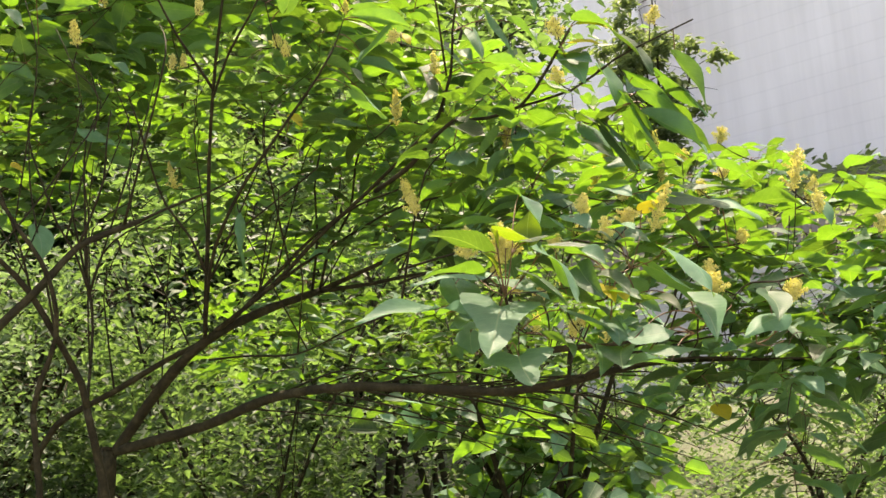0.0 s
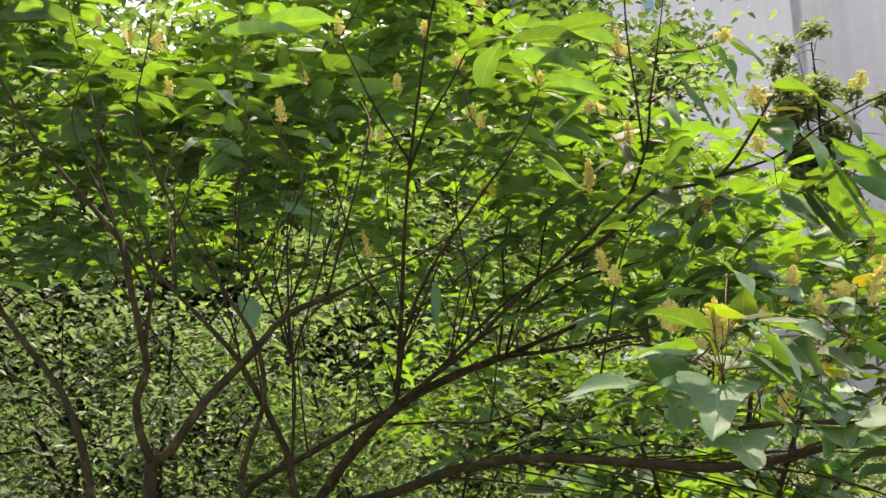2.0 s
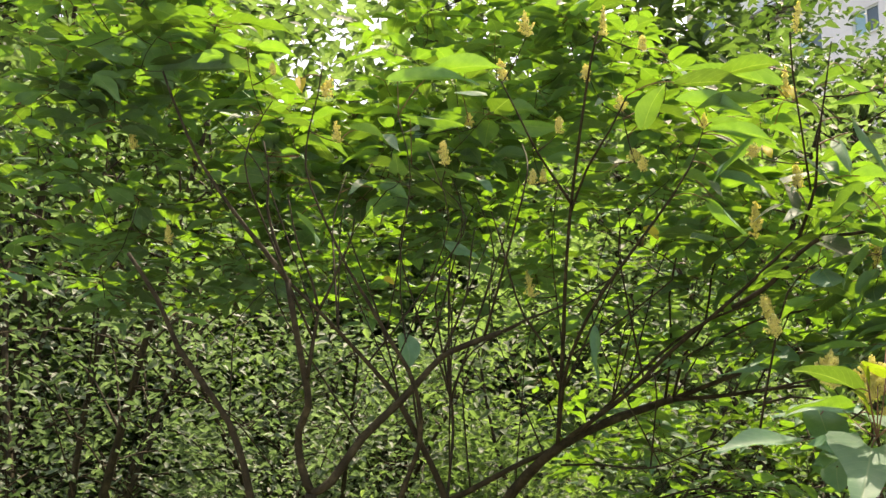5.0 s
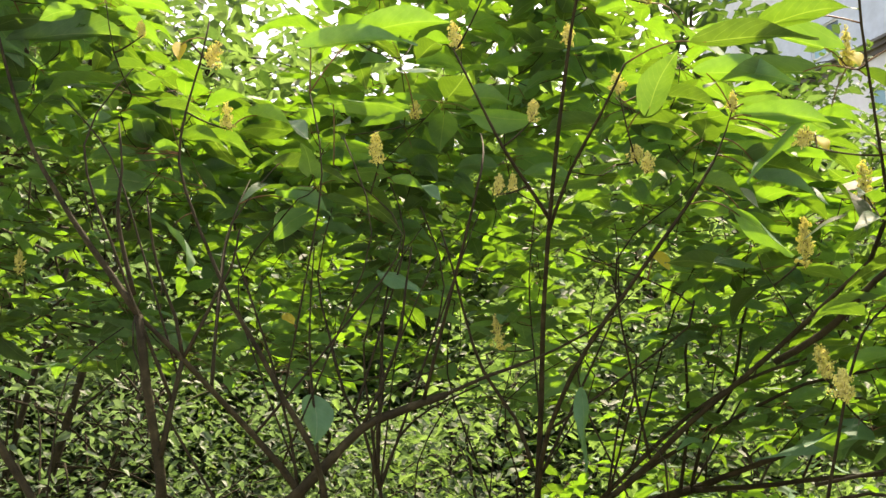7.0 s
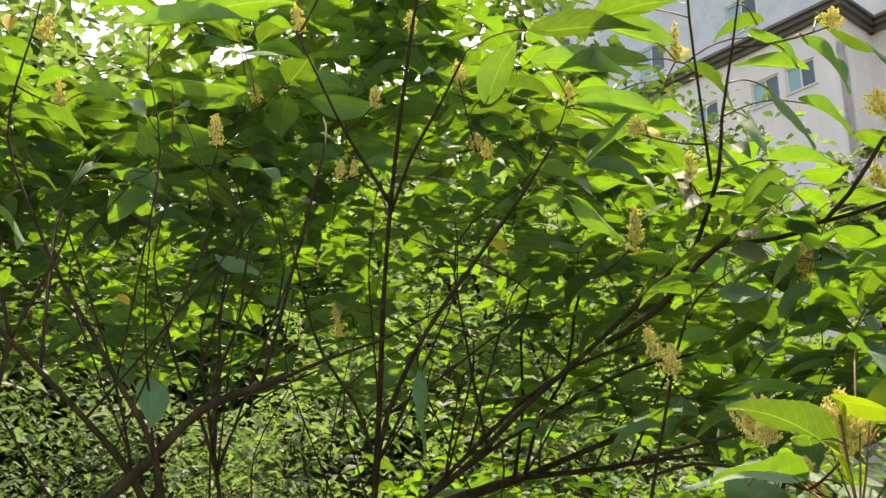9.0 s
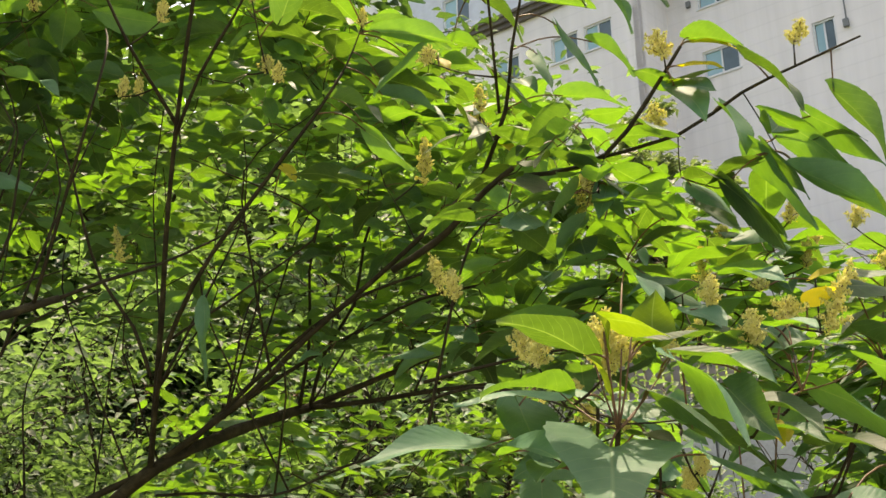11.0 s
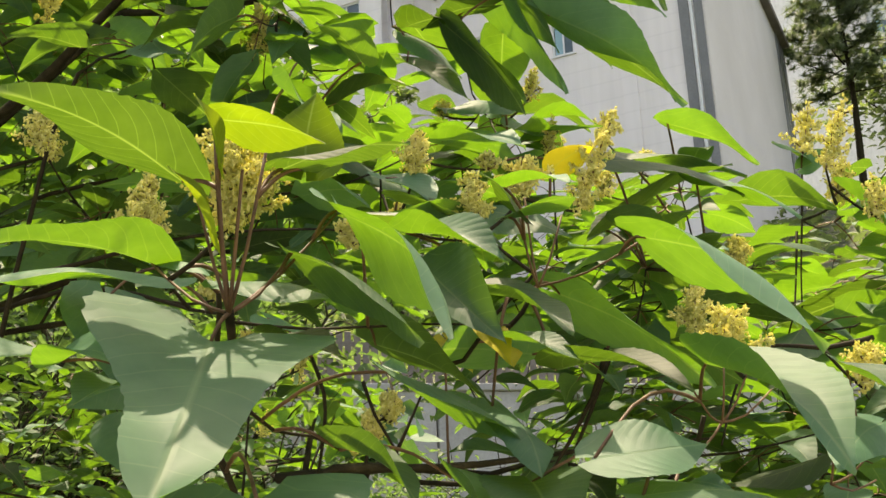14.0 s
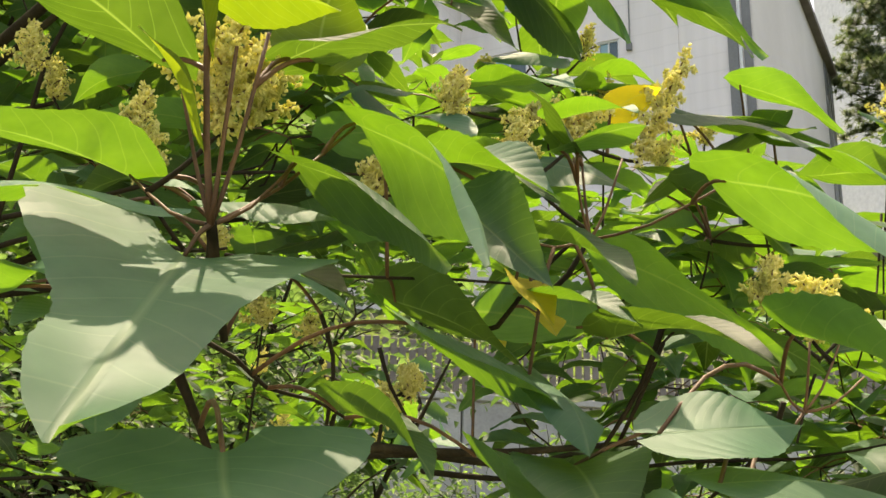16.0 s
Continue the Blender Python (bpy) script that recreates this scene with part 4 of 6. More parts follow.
leaf_at((0.159, 1.720, 2.480), (0.054, 1.670, 2.467), 0.034, (-0.1, 0.12, 0.95), 'leaf', 0.2, 0.15)
leaf_at((0.169, 1.660, 2.487), (0.210, 1.610, 2.367), 0.042, (0.15, 0.12, 0.95), 'leaf', 0.2, 0.15)
leaf_at((0.196, 1.660, 2.529), (0.271, 1.610, 2.413), 0.042, (0.15, 0.12, 0.95), 'leaf', 0.2, 0.15)
leaf_at((0.109, 1.700, 2.436), (0.158, 1.650, 2.301), 0.042, (0.15, 0.12, 0.95), 'leaf', 0.2, 0.15)
leaf_at((0.162, 1.700, 2.406), (0.216, 1.650, 2.315), 0.044, (0.15, 0.12, 0.95), 'leaf', 0.2, 0.15)
leaf_at((0.298, 1.620, 2.364), (0.365, 1.570, 2.320), 0.055, (0.15, 0.12, 0.95), 'leaf', 0.2, 0.15)
leaf_at((0.269, 1.640, 2.296), (0.202, 1.590, 2.297), 0.038, (-0.1, 0.12, 0.95), 'leaf', 0.2, 0.15)
leaf_at((0.076, 1.740, 2.409), (0.093, 1.690, 2.315), 0.050, (0.15, 0.12, 0.95), 'leaf', 0.2, 0.15)
leaf_at((-0.006, 1.750, 2.396), (0.058, 1.700, 2.294), 0.044, (0.15, 0.12, 0.95), 'leaf', 0.2, 0.15)
leaf_at((-0.003, 1.780, 2.529), (0.052, 1.730, 2.425), 0.044, (0.15, 0.12, 0.95), 'leaf', 0.2, 0.15)
leaf_at((0.098, 1.720, 2.249), (0.031, 1.670, 2.197), 0.058, (-0.1, 0.12, 0.95), 'leaf', 0.2, 0.15)
leaf_at((-0.207, 1.780, 2.494), (-0.066, 1.730, 2.415), 0.032, (0.15, 0.12, 0.95), 'leaf', 0.2, 0.15)
leaf_at((-0.134, 1.820, 2.446), (-0.229, 1.770, 2.424), 0.042, (-0.1, 0.12, 0.95), 'leaf', 0.2, 0.15)
leaf_at((-0.183, 1.800, 2.373), (-0.074, 1.750, 2.298), 0.044, (0.15, 0.12, 0.95), 'leaf', 0.2, 0.15)
leaf_at((-0.088, 1.780, 2.434), (-0.193, 1.730, 2.337), 0.056, (-0.1, 0.12, 0.95), 'leaf', 0.2, 0.15)
leaf_at((-0.132, 1.850, 2.531), (-0.244, 1.800, 2.507), 0.042, (-0.1, 0.12, 0.95), 'leaf', 0.2, 0.15)
leaf_at((0.112, 1.720, 2.322), (0.210, 1.670, 2.269), 0.042, (0.15, 0.12, 0.95), 'leaf', 0.2, 0.15)
leaf_at((-0.284, 1.800, 2.670), (-0.205, 1.750, 2.555), 0.048, (0.15, 0.12, 0.95), 'leaf', 0.2, 0.15)
leaf_at((0.148, 1.720, 2.196), (0.190, 1.670, 2.125), 0.058, (0.15, 0.12, 0.95), 'leaf', 0.2, 0.15)
leaf_at((-0.064, 1.840, 2.494), (-0.004, 1.790, 2.436), 0.036, (0.15, 0.12, 0.95), 'leaf', 0.2, 0.15)
leaf_at((0.228, 1.680, 2.250), (0.279, 1.630, 2.200), 0.042, (0.15, 0.12, 0.95), 'leaf', 0.2, 0.15)
leaf_at((-0.335, 1.850, 2.573), (-0.223, 1.800, 2.495), 0.044, (0.15, 0.12, 0.95), 'leaf', 0.2, 0.15)
leaf_at((-0.052, 1.850, 2.359), (-0.022, 1.800, 2.260), 0.050, (0.15, 0.12, 0.95), 'leaf', 0.2, 0.15)
leaf_at((-0.282, 1.900, 2.422), (-0.179, 1.850, 2.336), 0.046, (0.15, 0.12, 0.95), 'leaf', 0.2, 0.15)
leaf_at((0.267, 1.620, 2.283), (0.298, 1.560, 2.197), 0.060, (0, -0.75, 0.65), 'leaf', 0.15, 0.15)
leaf_at((0.045, 1.740, 2.363), (0.070, 1.700, 2.317), 0.030, (0, -0.75, 0.65), 'leaf', 0.15, 0.15)


# ---- flower clusters ----
def bud_form():
    v = np.array([(0, 0, -1), (0.8, 0, 0), (0, 0.8, 0), (-0.8, 0, 0), (0, -0.8, 0), (0, 0, 1.15)])
    f = [(0, 2, 1), (0, 3, 2), (0, 4, 3), (0, 1, 4), (5, 1, 2), (5, 2, 3), (5, 3, 4), (5, 4, 1)]
    return v, f


BUD_V, BUD_F = bud_form()


def flower_at(base, tip, width, owner=None):
    rng = random.Random(int(1e4 * abs(base[0] + 3 * base[2])))
    b, t = Vector(base), Vector(tip)
    axis, length = (t - b).normalized(), max((t - b).length, width * 0.8)
    x = axis.orthogonal().normalized()
    y = axis.cross(x)
    buds, stems = Heap(), Heap()
    near = (b - Vector((0.1, 0.7, 1.6))).length < 1.0
    spikes = [(b, axis, length * 1.05)]
    for k in range(17):
        a = 2.4 * k + rng.uniform(-0.3, 0.3)
        out = (math.cos(a) * x + math.sin(a) * y)
        s = 0.02 + 0.86 * k / 17
        spikes.append((b + axis * length * s, (axis * rng.uniform(0.35, 0.95) + out).normalized(), width * (0.82 - 0.55 * s) * rng.uniform(0.6, 1.1)))
    for o, way, reach in spikes:
        sv, sf, _ = tube([o, o + way * reach * 0.5 + axis * reach * 0.05, o + way * reach], 0.0008, 0.0005, 4)
        stems.add(sv, sf)
        # buds and small open florets in knots along the spike
        for knot in range(max(2, int(reach / 0.0042))):
            s = (knot + rng.uniform(0.2, 1.0)) / max(2, int(reach / 0.0042))
            c = o + way * reach * s
            for _ in range(15 if near else 6):
                off = Vector((rng.gauss(0, 1), rng.gauss(0, 1), rng.gauss(0, 1))).normalized() * rng.uniform(0.0012, 0.0064) * (1.15 - 0.4 * s)
                size = rng.uniform(0.0010, 0.0020) if near else rng.uniform(0.0015, 0.0024)
                tilt = Matrix.Rotation(rng.uniform(0, 3), 3, off)
                stretch = np.array([1.0, 1.0, rng.uniform(0.8, 1.8)])
                buds.add((BUD_V * size * stretch) @ np.array(tilt) + np.array(c + off), BUD_F)
    ob = mesh_object("flower_head", np.concatenate(buds.verts), buds.faces, BUD, owner or shrub, "pale yellow flower cluster", None, False)
    mesh_object("flower_stem", np.concatenate(stems.verts), stems.faces, STALK, ob)
    if owner is None:
        pending.append((base, True))


flower_at((0.092, 1.255, 1.768), (0.096, 1.235, 1.827), 0.066)
flower_at((0.110, 1.270, 1.788), (0.105, 1.260, 1.815), 0.035)
flower_at((0.032, 1.450, 1.823), (0.035, 1.450, 1.878), 0.032)
flower_at((-0.070, 1.600, 1.957), (-0.073, 1.600, 1.996), 0.028)
flower_at((0.154, 1.700, 2.125), (0.130, 1.700, 2.179), 0.035)
flower_at((0.263, 1.500, 1.907), (0.267, 1.500, 1.948), 0.030)
flower_at((0.295, 1.420, 1.833), (0.292, 1.420, 1.877), 0.035)
flower_at((0.337, 1.420, 1.859), (0.336, 1.420, 1.889), 0.038)
flower_at((0.383, 1.420, 1.848), (0.415, 1.400, 1.928), 0.035)
flower_at((0.710, 1.600, 1.990), (0.724, 1.600, 2.044), 0.035)
flower_at((0.728, 1.580, 1.925), (0.743, 1.580, 1.977), 0.035)
flower_at((0.469, 1.350, 1.706), (0.469, 1.340, 1.743), 0.045)
flower_at((0.477, 1.420, 1.745), (0.482, 1.420, 1.784), 0.030)
flower_at((0.625, 1.420, 1.698), (0.637, 1.420, 1.737), 0.040)
flower_at((0.454, 1.750, 2.108), (0.463, 1.750, 2.146), 0.022)
flower_at((0.456, 1.700, 2.019), (0.463, 1.700, 2.061), 0.020)
flower_at((0.356, 1.600, 1.955), (0.360, 1.600, 1.971), 0.020)
flower_at((0.358, 1.800, 2.104), (0.362, 1.800, 2.119), 0.020)
flower_at((0.233, 1.600, 1.698), (0.233, 1.600, 1.711), 0.015)
flower_at((0.252, 1.600, 1.711), (0.250, 1.600, 1.727), 0.015)
flower_at((0.206, 1.500, 1.841), (0.205, 1.500, 1.864), 0.025)
flower_at((0.253, 1.600, 1.702), (0.253, 1.600, 1.727), 0.020)
flower_at((0.236, 1.600, 1.683), (0.237, 1.600, 1.699), 0.020)
flower_at((0.142, 1.900, 1.827), (0.137, 1.900, 1.858), 0.035)
flower_at((0.196, 1.900, 1.812), (0.192, 1.900, 1.842), 0.030)
flower_at((-0.097, 1.880, 2.056), (-0.110, 1.880, 2.113), 0.020)
flower_at((0.019, 1.600, 1.870), (0.032, 1.600, 1.920), 0.035)
flower_at((0.127, 1.750, 2.128), (0.139, 1.750, 2.207), 0.030)
flower_at((0.334, 1.850, 2.041), (0.334, 1.850, 2.103), 0.025)
flower_at((0.303, 1.500, 1.846), (0.310, 1.500, 1.883), 0.025)
flower_at((0.263, 1.600, 1.889), (0.265, 1.600, 1.913), 0.020)
flower_at((0.216, 1.600, 1.870), (0.217, 1.600, 1.890), 0.020)
flower_at((-0.114, 1.950, 2.296), (-0.117, 1.950, 2.360), 0.022)
flower_at((-0.019, 1.850, 2.358), (-0.018, 1.850, 2.410), 0.025)
flower_at((0.679, 2.100, 2.218), (0.695, 2.100, 2.258), 0.040)
flower_at((0.564, 2.000, 2.149), (0.572, 2.000, 2.176), 0.030)
flower_at((0.611, 1.800, 2.045), (0.614, 1.800, 2.068), 0.030)
flower_at((0.257, 1.700, 2.255), (0.247, 1.700, 2.293), 0.030)
flower_at((0.568, 1.500, 1.830), (0.565, 1.500, 1.856), 0.022)
flower_at((0.091, 1.600, 1.815), (0.088, 1.600, 1.834), 0.022)
flower_at((-1.051, 1.500, 2.537), (-1.028, 1.480, 2.571), 0.030)
flower_at((-1.029, 1.550, 2.441), (-1.041, 1.550, 2.491), 0.025)
flower_at((-0.813, 1.700, 2.423), (-0.822, 1.700, 2.462), 0.022)
flower_at((-0.791, 1.800, 2.558), (-0.793, 1.800, 2.594), 0.020)
flower_at((-0.553, 1.750, 2.499), (-0.549, 1.750, 2.537), 0.022)
flower_at((-0.464, 1.650, 2.580), (-0.465, 1.650, 2.618), 0.022)
flower_at((-0.659, 1.650, 2.603), (-0.672, 1.650, 2.656), 0.025)
flower_at((-0.389, 1.850, 2.451), (-0.389, 1.850, 2.479), 0.028)
flower_at((-0.409, 1.800, 2.562), (-0.414, 1.800, 2.602), 0.025)
flower_at((-0.031, 1.750, 2.532), (-0.030, 1.750, 2.604), 0.022)
flower_at((-0.213, 1.750, 2.478), (-0.210, 1.750, 2.509), 0.012)
flower_at((-0.121, 1.950, 2.273), (-0.122, 1.950, 2.356), 0.025)
flower_at((-0.096, 1.900, 2.067), (-0.101, 1.900, 2.114), 0.025)
flower_at((-0.703, 2.100, 2.191), (-0.717, 2.100, 2.262), 0.030)
flower_at((-0.641, 1.850, 2.411), (-0.637, 1.850, 2.449), 0.020)
flower_at((-1.161, 1.450, 2.585), (-1.166, 1.450, 2.613), 0.012)
flower_at((-0.019, 1.900, 2.357), (-0.017, 1.900, 2.393), 0.030)
flower_at((0.182, 1.550, 2.449), (0.193, 1.550, 2.477), 0.030)
flower_at((0.254, 1.600, 2.320), (0.243, 1.600, 2.368), 0.045)
flower_at((-0.101, 1.700, 2.379), (-0.105, 1.700, 2.399), 0.030)
flower_at((-1.698, 1.700, 2.547), (-1.713, 1.700, 2.597), 0.020)
flower_at((-1.590, 1.750, 2.290), (-1.600, 1.750, 2.337), 0.022)
flower_at((-0.001, 1.600, 2.617), (0.010, 1.600, 2.684), 0.020)
flower_at((-0.415, 1.600, 2.660), (-0.414, 1.600, 2.732), 0.018)
flower_at((-0.592, 1.600, 2.685), (-0.599, 1.600, 2.744), 0.030)
flower_at((-0.334, 1.650, 2.639), (-0.333, 1.650, 2.675), 0.018)
flower_at((-0.823, 1.700, 2.444), (-0.824, 1.700, 2.485), 0.025)
flower_at((-0.361, 1.800, 2.404), (-0.360, 1.800, 2.439), 0.020)
flower_at((-0.612, 1.850, 2.413), (-0.612, 1.850, 2.449), 0.015)
flower_at((0.449, 1.600, 2.340), (0.465, 1.600, 2.378), 0.030)
flower_at((0.671, 1.500, 1.930), (0.702, 1.500, 2.003), 0.035)
flower_at((0.720, 1.500, 1.881), (0.720, 1.500, 1.921), 0.030)
flower_at((0.833, 1.500, 1.834), (0.838, 1.500, 1.868), 0.035)
flower_at((0.558, 1.800, 2.009), (0.562, 1.800, 2.041), 0.030)
# ---- the crown: rosettes of leaves on thin twigs ----
CROWN_HEART = Vector((-0.05, 0.05, 1.55))
TOP_LINE = ((-40, 10.5), (-30, 12), (-24, 14.5), (-17, 17.5), (-9, 22.5), (-2, 25.5), (4, 28.5), (9, 32), (14, 35.5), (27, 35), (29, 28), (37, 28), (39, 34), (60, 36))
FOOT_LINE = ((-40, 2), (-22, 4), (-16, 9.5), (-12, 12), (-2, 12.5), (2, 12), (8, 13), (25, 14.5), (40, 14), (60, 11))


def between(table, x):
    return float(np.interp(x, [a for a, _ in table], [b for _, b in table]))


forms = [leaf_form("leaf", f, c, 7, 2, 40 + k) for k, (f, c) in enumerate(((0.12, 0.12), (0.25, 0.2), (0.05, 0.08), (0.32, 0.1), (0.15, 0.24), (0.2, -0.06), (0.18, 0.16), (0.3, 0.22), (0.1, 0.2), (0.22, 0.14)))]
forms.append(leaf_form("lobed", 0.1, 0.12, 10, 2, 50))
rng = random.Random(7)
loose = []


wood = list(limb_line)


def nearest_wood(p):
    q = np.array([(v.x, v.y, v.z) for v in wood]) - np.array(p)
    k = int((np.linalg.norm(q, axis=1) + 0.25 * np.maximum(q[:, 2], 0)).argmin())
    return wood[k], float(np.linalg.norm(q[k]))


def rosette(centre, leaves, size, heading, droop=0.0):
    """Stalked leaves that spread round the tip of a twig, the outer ones drooping a little."""
    near, d = nearest_wood(centre)
    drop = Vector((rng.uniform(-0.1, 0.1), rng.uniform(-0.1, 0.1), -0.1))
    tv, tf, line = tube([near, near.lerp(Vector(centre), 0.5) + drop * d, centre], 0.0010 + 0.0016 * min(d, 0.8), 0.0009, 5)
    twigs.add(tv, tf)
    wood.extend(line[1:])
    for k in range(leaves):
        a = heading + 2.4 * k + rng.uniform(-0.35, 0.35)
        ring = k / leaves
        lift = 0.5 - 0.7 * ring + rng.uniform(-0.2, 0.2)
        out = Vector((math.cos(a), math.sin(a), lift * 0.8)).normalized()
        stalk = size * rng.uniform(0.3, 0.75) * (0.6 + 0.5 * ring)
        base = Vector(centre) + Vector((0, 0, -0.035 * ring)) + out * stalk
        turn = a + rng.uniform(-0.35, 0.35)
        way = Vector((math.cos(turn), math.sin(turn), -0.10 - 0.24 * ring - droop + rng.gauss(0, 0.15))).normalized()
        length = size * rng.uniform(0.62, 1.15)
        normal = (rng.gauss(0, 0.26), rng.gauss(-0.03, 0.24), 1.0)
        loose.append((tuple(base), tuple(base + way * length), length * rng.uniform(0.44, 0.62), normal))
        if rng.random() < 0.6:
            tv, tf, _ = tube(arc(centre, base, 0.1 * stalk, 2), 0.0009, 0.0007, 3)
            stalks.add(tv, tf)


made, spots = 0, []
while made < 940:
    bearing = rng.uniform(-36, 54)
    top, foot = between(TOP_LINE, bearing), between(FOOT_LINE, bearing)
    share = rng.random()
    rise = foot + (top - foot) * share
    if bearing > -6:
        reach = rng.uniform(1.9, 3.2) if share > 0.5 else rng.uniform(2.15, 3.7)
    else:
        reach = rng.uniform(1.9, 3.2)
    if bearing > 17 and share < 0.62:
        reach = max(reach, 2.25)
    if -5 < bearing < 13 and rng.random() < 0.2 or bearing < -8 and rng.random() < (0.7 if reach < 2.4 else 0.25):
        continue
    b = radians(bearing)
    p = CROWN_HEART + Vector((-math.sin(b), math.cos(b), math.tan(radians(rise)))) * reach
    if noise.noise(p * 2.4) < -0.15 and rng.random() < 0.75:
        continue
    big = 1.18 if share > 0.5 and reach < 2.9 else 1.0
    spots.append((p, rng.randint(5, 8) if big == 1 else rng.randint(4, 7), rng.uniform(0.062, 0.102) * big, rng.uniform(0, 6.28)))
    made += 1
for _ in range(22):
    bearing = rng.uniform(-34, 0)
    b, rise = radians(bearing), rng.uniform(12 if bearing > -15 else 8, 14.5)
    p = CROWN_HEART + Vector((-math.sin(b), math.cos(b), math.tan(radians(rise)))) * rng.uniform(1.55, 2.2)
    spots.append((p, rng.randint(4, 7), rng.uniform(0.08, 0.125), rng.uniform(0, 6.28)))
for _ in range(56):
    # leafy top of the crown
    bearing = rng.uniform(4, 50)
    if 28.5 < bearing < 37.5:
        continue
    b, rise = radians(bearing), between(TOP_LINE, bearing) - rng.uniform(0, 9)
    p = CROWN_HEART + Vector((-math.sin(b), math.cos(b), math.tan(radians(rise)))) * rng.uniform(1.8, 3.0)
    spots.append((p, rng.randint(5, 7), rng.uniform(0.085, 0.13), rng.uniform(0, 6.28)))
for _ in range(26):
    # far side of the top, seen through the gaps of the near one
    bearing = rng.choice((rng.uniform(6, 27), rng.uniform(39, 52)))
    b, rise = radians(bearing), between(TOP_LINE, bearing) - rng.uniform(-1, 12)
    p = CROWN_HEART + Vector((-math.sin(b), math.cos(b), math.tan(radians(rise)))) * rng.uniform(2.6, 3.5)
    spots.append((p, rng.randint(5, 8), rng.uniform(0.08, 0.12), rng.uniform(0, 6.28)))
for _ in range(40):
    # the highest shoots
    b, rise = radians(rng.choice((rng.uniform(14, 27), rng.uniform(40, 54)))), rng.uniform(34, 42)
    p = CROWN_HEART + Vector((-math.sin(b), math.cos(b), math.tan(radians(rise)))) * rng.uniform(1.9, 2.9)
    spots.append((p, rng.randint(5, 8), rng.uniform(0.08, 0.12), rng.uniform(0, 6.28)))
for _ in range(34):
    # shaded leaves under the leafy side
    p = Vector((rng.uniform(0.42, 1.0), rng.uniform(1.5, 2.15), rng.uniform(1.52, 1.84)))
    spots.append((p, rng.randint(4, 6), rng.uniform(0.08, 0.12), rng.uniform(0, 6.28), 0.15))
for _ in range(17):
    # leaves over them, which keep them in shade
    p = Vector((rng.uniform(0.40, 0.82), rng.uniform(1.6, 2.2), rng.uniform(1.83, 1.97)))
    spots.append((p, rng.randint(4, 6), rng.uniform(0.085, 0.115), rng.uniform(0, 6.28), 0.1))
for _ in range(34):
    # outer end of the leafy side
    p = Vector((rng.uniform(0.58, 1.25), rng.uniform(1.35, 1.95), 0))
    p.z = rng.uniform(1.28, 1.72 + 0.12 * (p.x - 0.6))
    spots.append((p, rng.randint(4, 6), rng.uniform(0.09, 0.125), rng.uniform(0, 6.28), 0.2))
for _ in range(42):
    # leaves along the long upper branch
    p = Vector((rng.uniform(-0.06, 0.46), rng.uniform(1.62, 2.1), 0))
    p.z = rng.uniform(1.96, 2.40 - 0.5 * max(0.0, p.x))
    spots.append((p, rng.randint(3, 5), rng.uniform(0.08, 0.11), rng.uniform(0, 6.28), 0.2))
for _ in range(85):
    # lower leaves on the far side of the limbs
    b, rise = radians(rng.uniform(-9, 16)), rng.uniform(4.5, 12.5)
    p = CROWN_HEART + Vector((-math.sin(b), math.cos(b), math.tan(radians(rise)))) * rng.uniform(2.7, 3.9)
    spots.append((p, rng.randint(4, 7), rng.uniform(0.068, 0.10), rng.uniform(0, 6.28), 0.1))
for _ in range(26):
    # shaded leaves low in the heart of the shrub
    b, rise = radians(rng.uniform(-4, 12)), rng.uniform(3.5, 9)
    p = CROWN_HEART + Vector((-math.sin(b), math.cos(b), math.tan(radians(rise)))) * rng.uniform(2.4, 3.2)
    spots.append((p, rng.randint(4, 6), rng.uniform(0.07, 0.10), rng.uniform(0, 6.28), 0.1))
for _ in range(14):
    # drooping leafy skirt beside the limb
    b, rise = radians(rng.uniform(-36, -15)), rng.uniform(1, 9)
    p = CROWN_HEART + Vector((-math.sin(b), math.cos(b), math.tan(radians(rise)))) * rng.uniform(2.1, 2.9)
    spots.append((p, rng.randint(3, 5), rng.uniform(0.09, 0.135), rng.uniform(0, 6.28), 0.45))
spots.sort(key=lambda s: nearest_limb(s[0])[1])
for spot in spots:
    rosette(*spot)
# stalks of the single leaves and flower heads, each to the nearest wood
pending.sort(key=lambda s: -s[1])
for base, flower in pending:
    near, d = nearest_wood(base)
    tv, tf, line = tube(arc(near, base, (-0.05 if flower else 0.12) * d), 0.0019 if flower else 0.0015, 0.0011, 5)
    (twigs if flower else stalks).add(tv, tf)
    if flower:
        wood.extend(line[1:])

loose.sort(key=lambda l: (Vector(l[0]) - Vector((0.0, 0.5, 1.6))).length)
single = max(0, 300 - len(leaf_group))
crown = Heap()
for k, (base, tip, width, normal) in enumerate(loose):
    v, f, uv = forms[rng.choice((0, 0, 1, 1, 2, 3, 4, 5, 6, 7, 8, 9, 10))]
    m, b = leaf_frame(base, tip, width, normal)
    if k < single:
        mesh_object("leaf", v @ m + b, f, LEAF, shrub, "", uv)
    else:
        crown.add(v @ m + b, f, uv)
crown.put("foliage", LEAF, shrub, "dense broad green leaves")
stalks.put("stalk_growth", STALK, shrub, "thin reddish leaf stalks")
twigs.put("twig_growth", TWIG, shrub, "thin dark twigs")


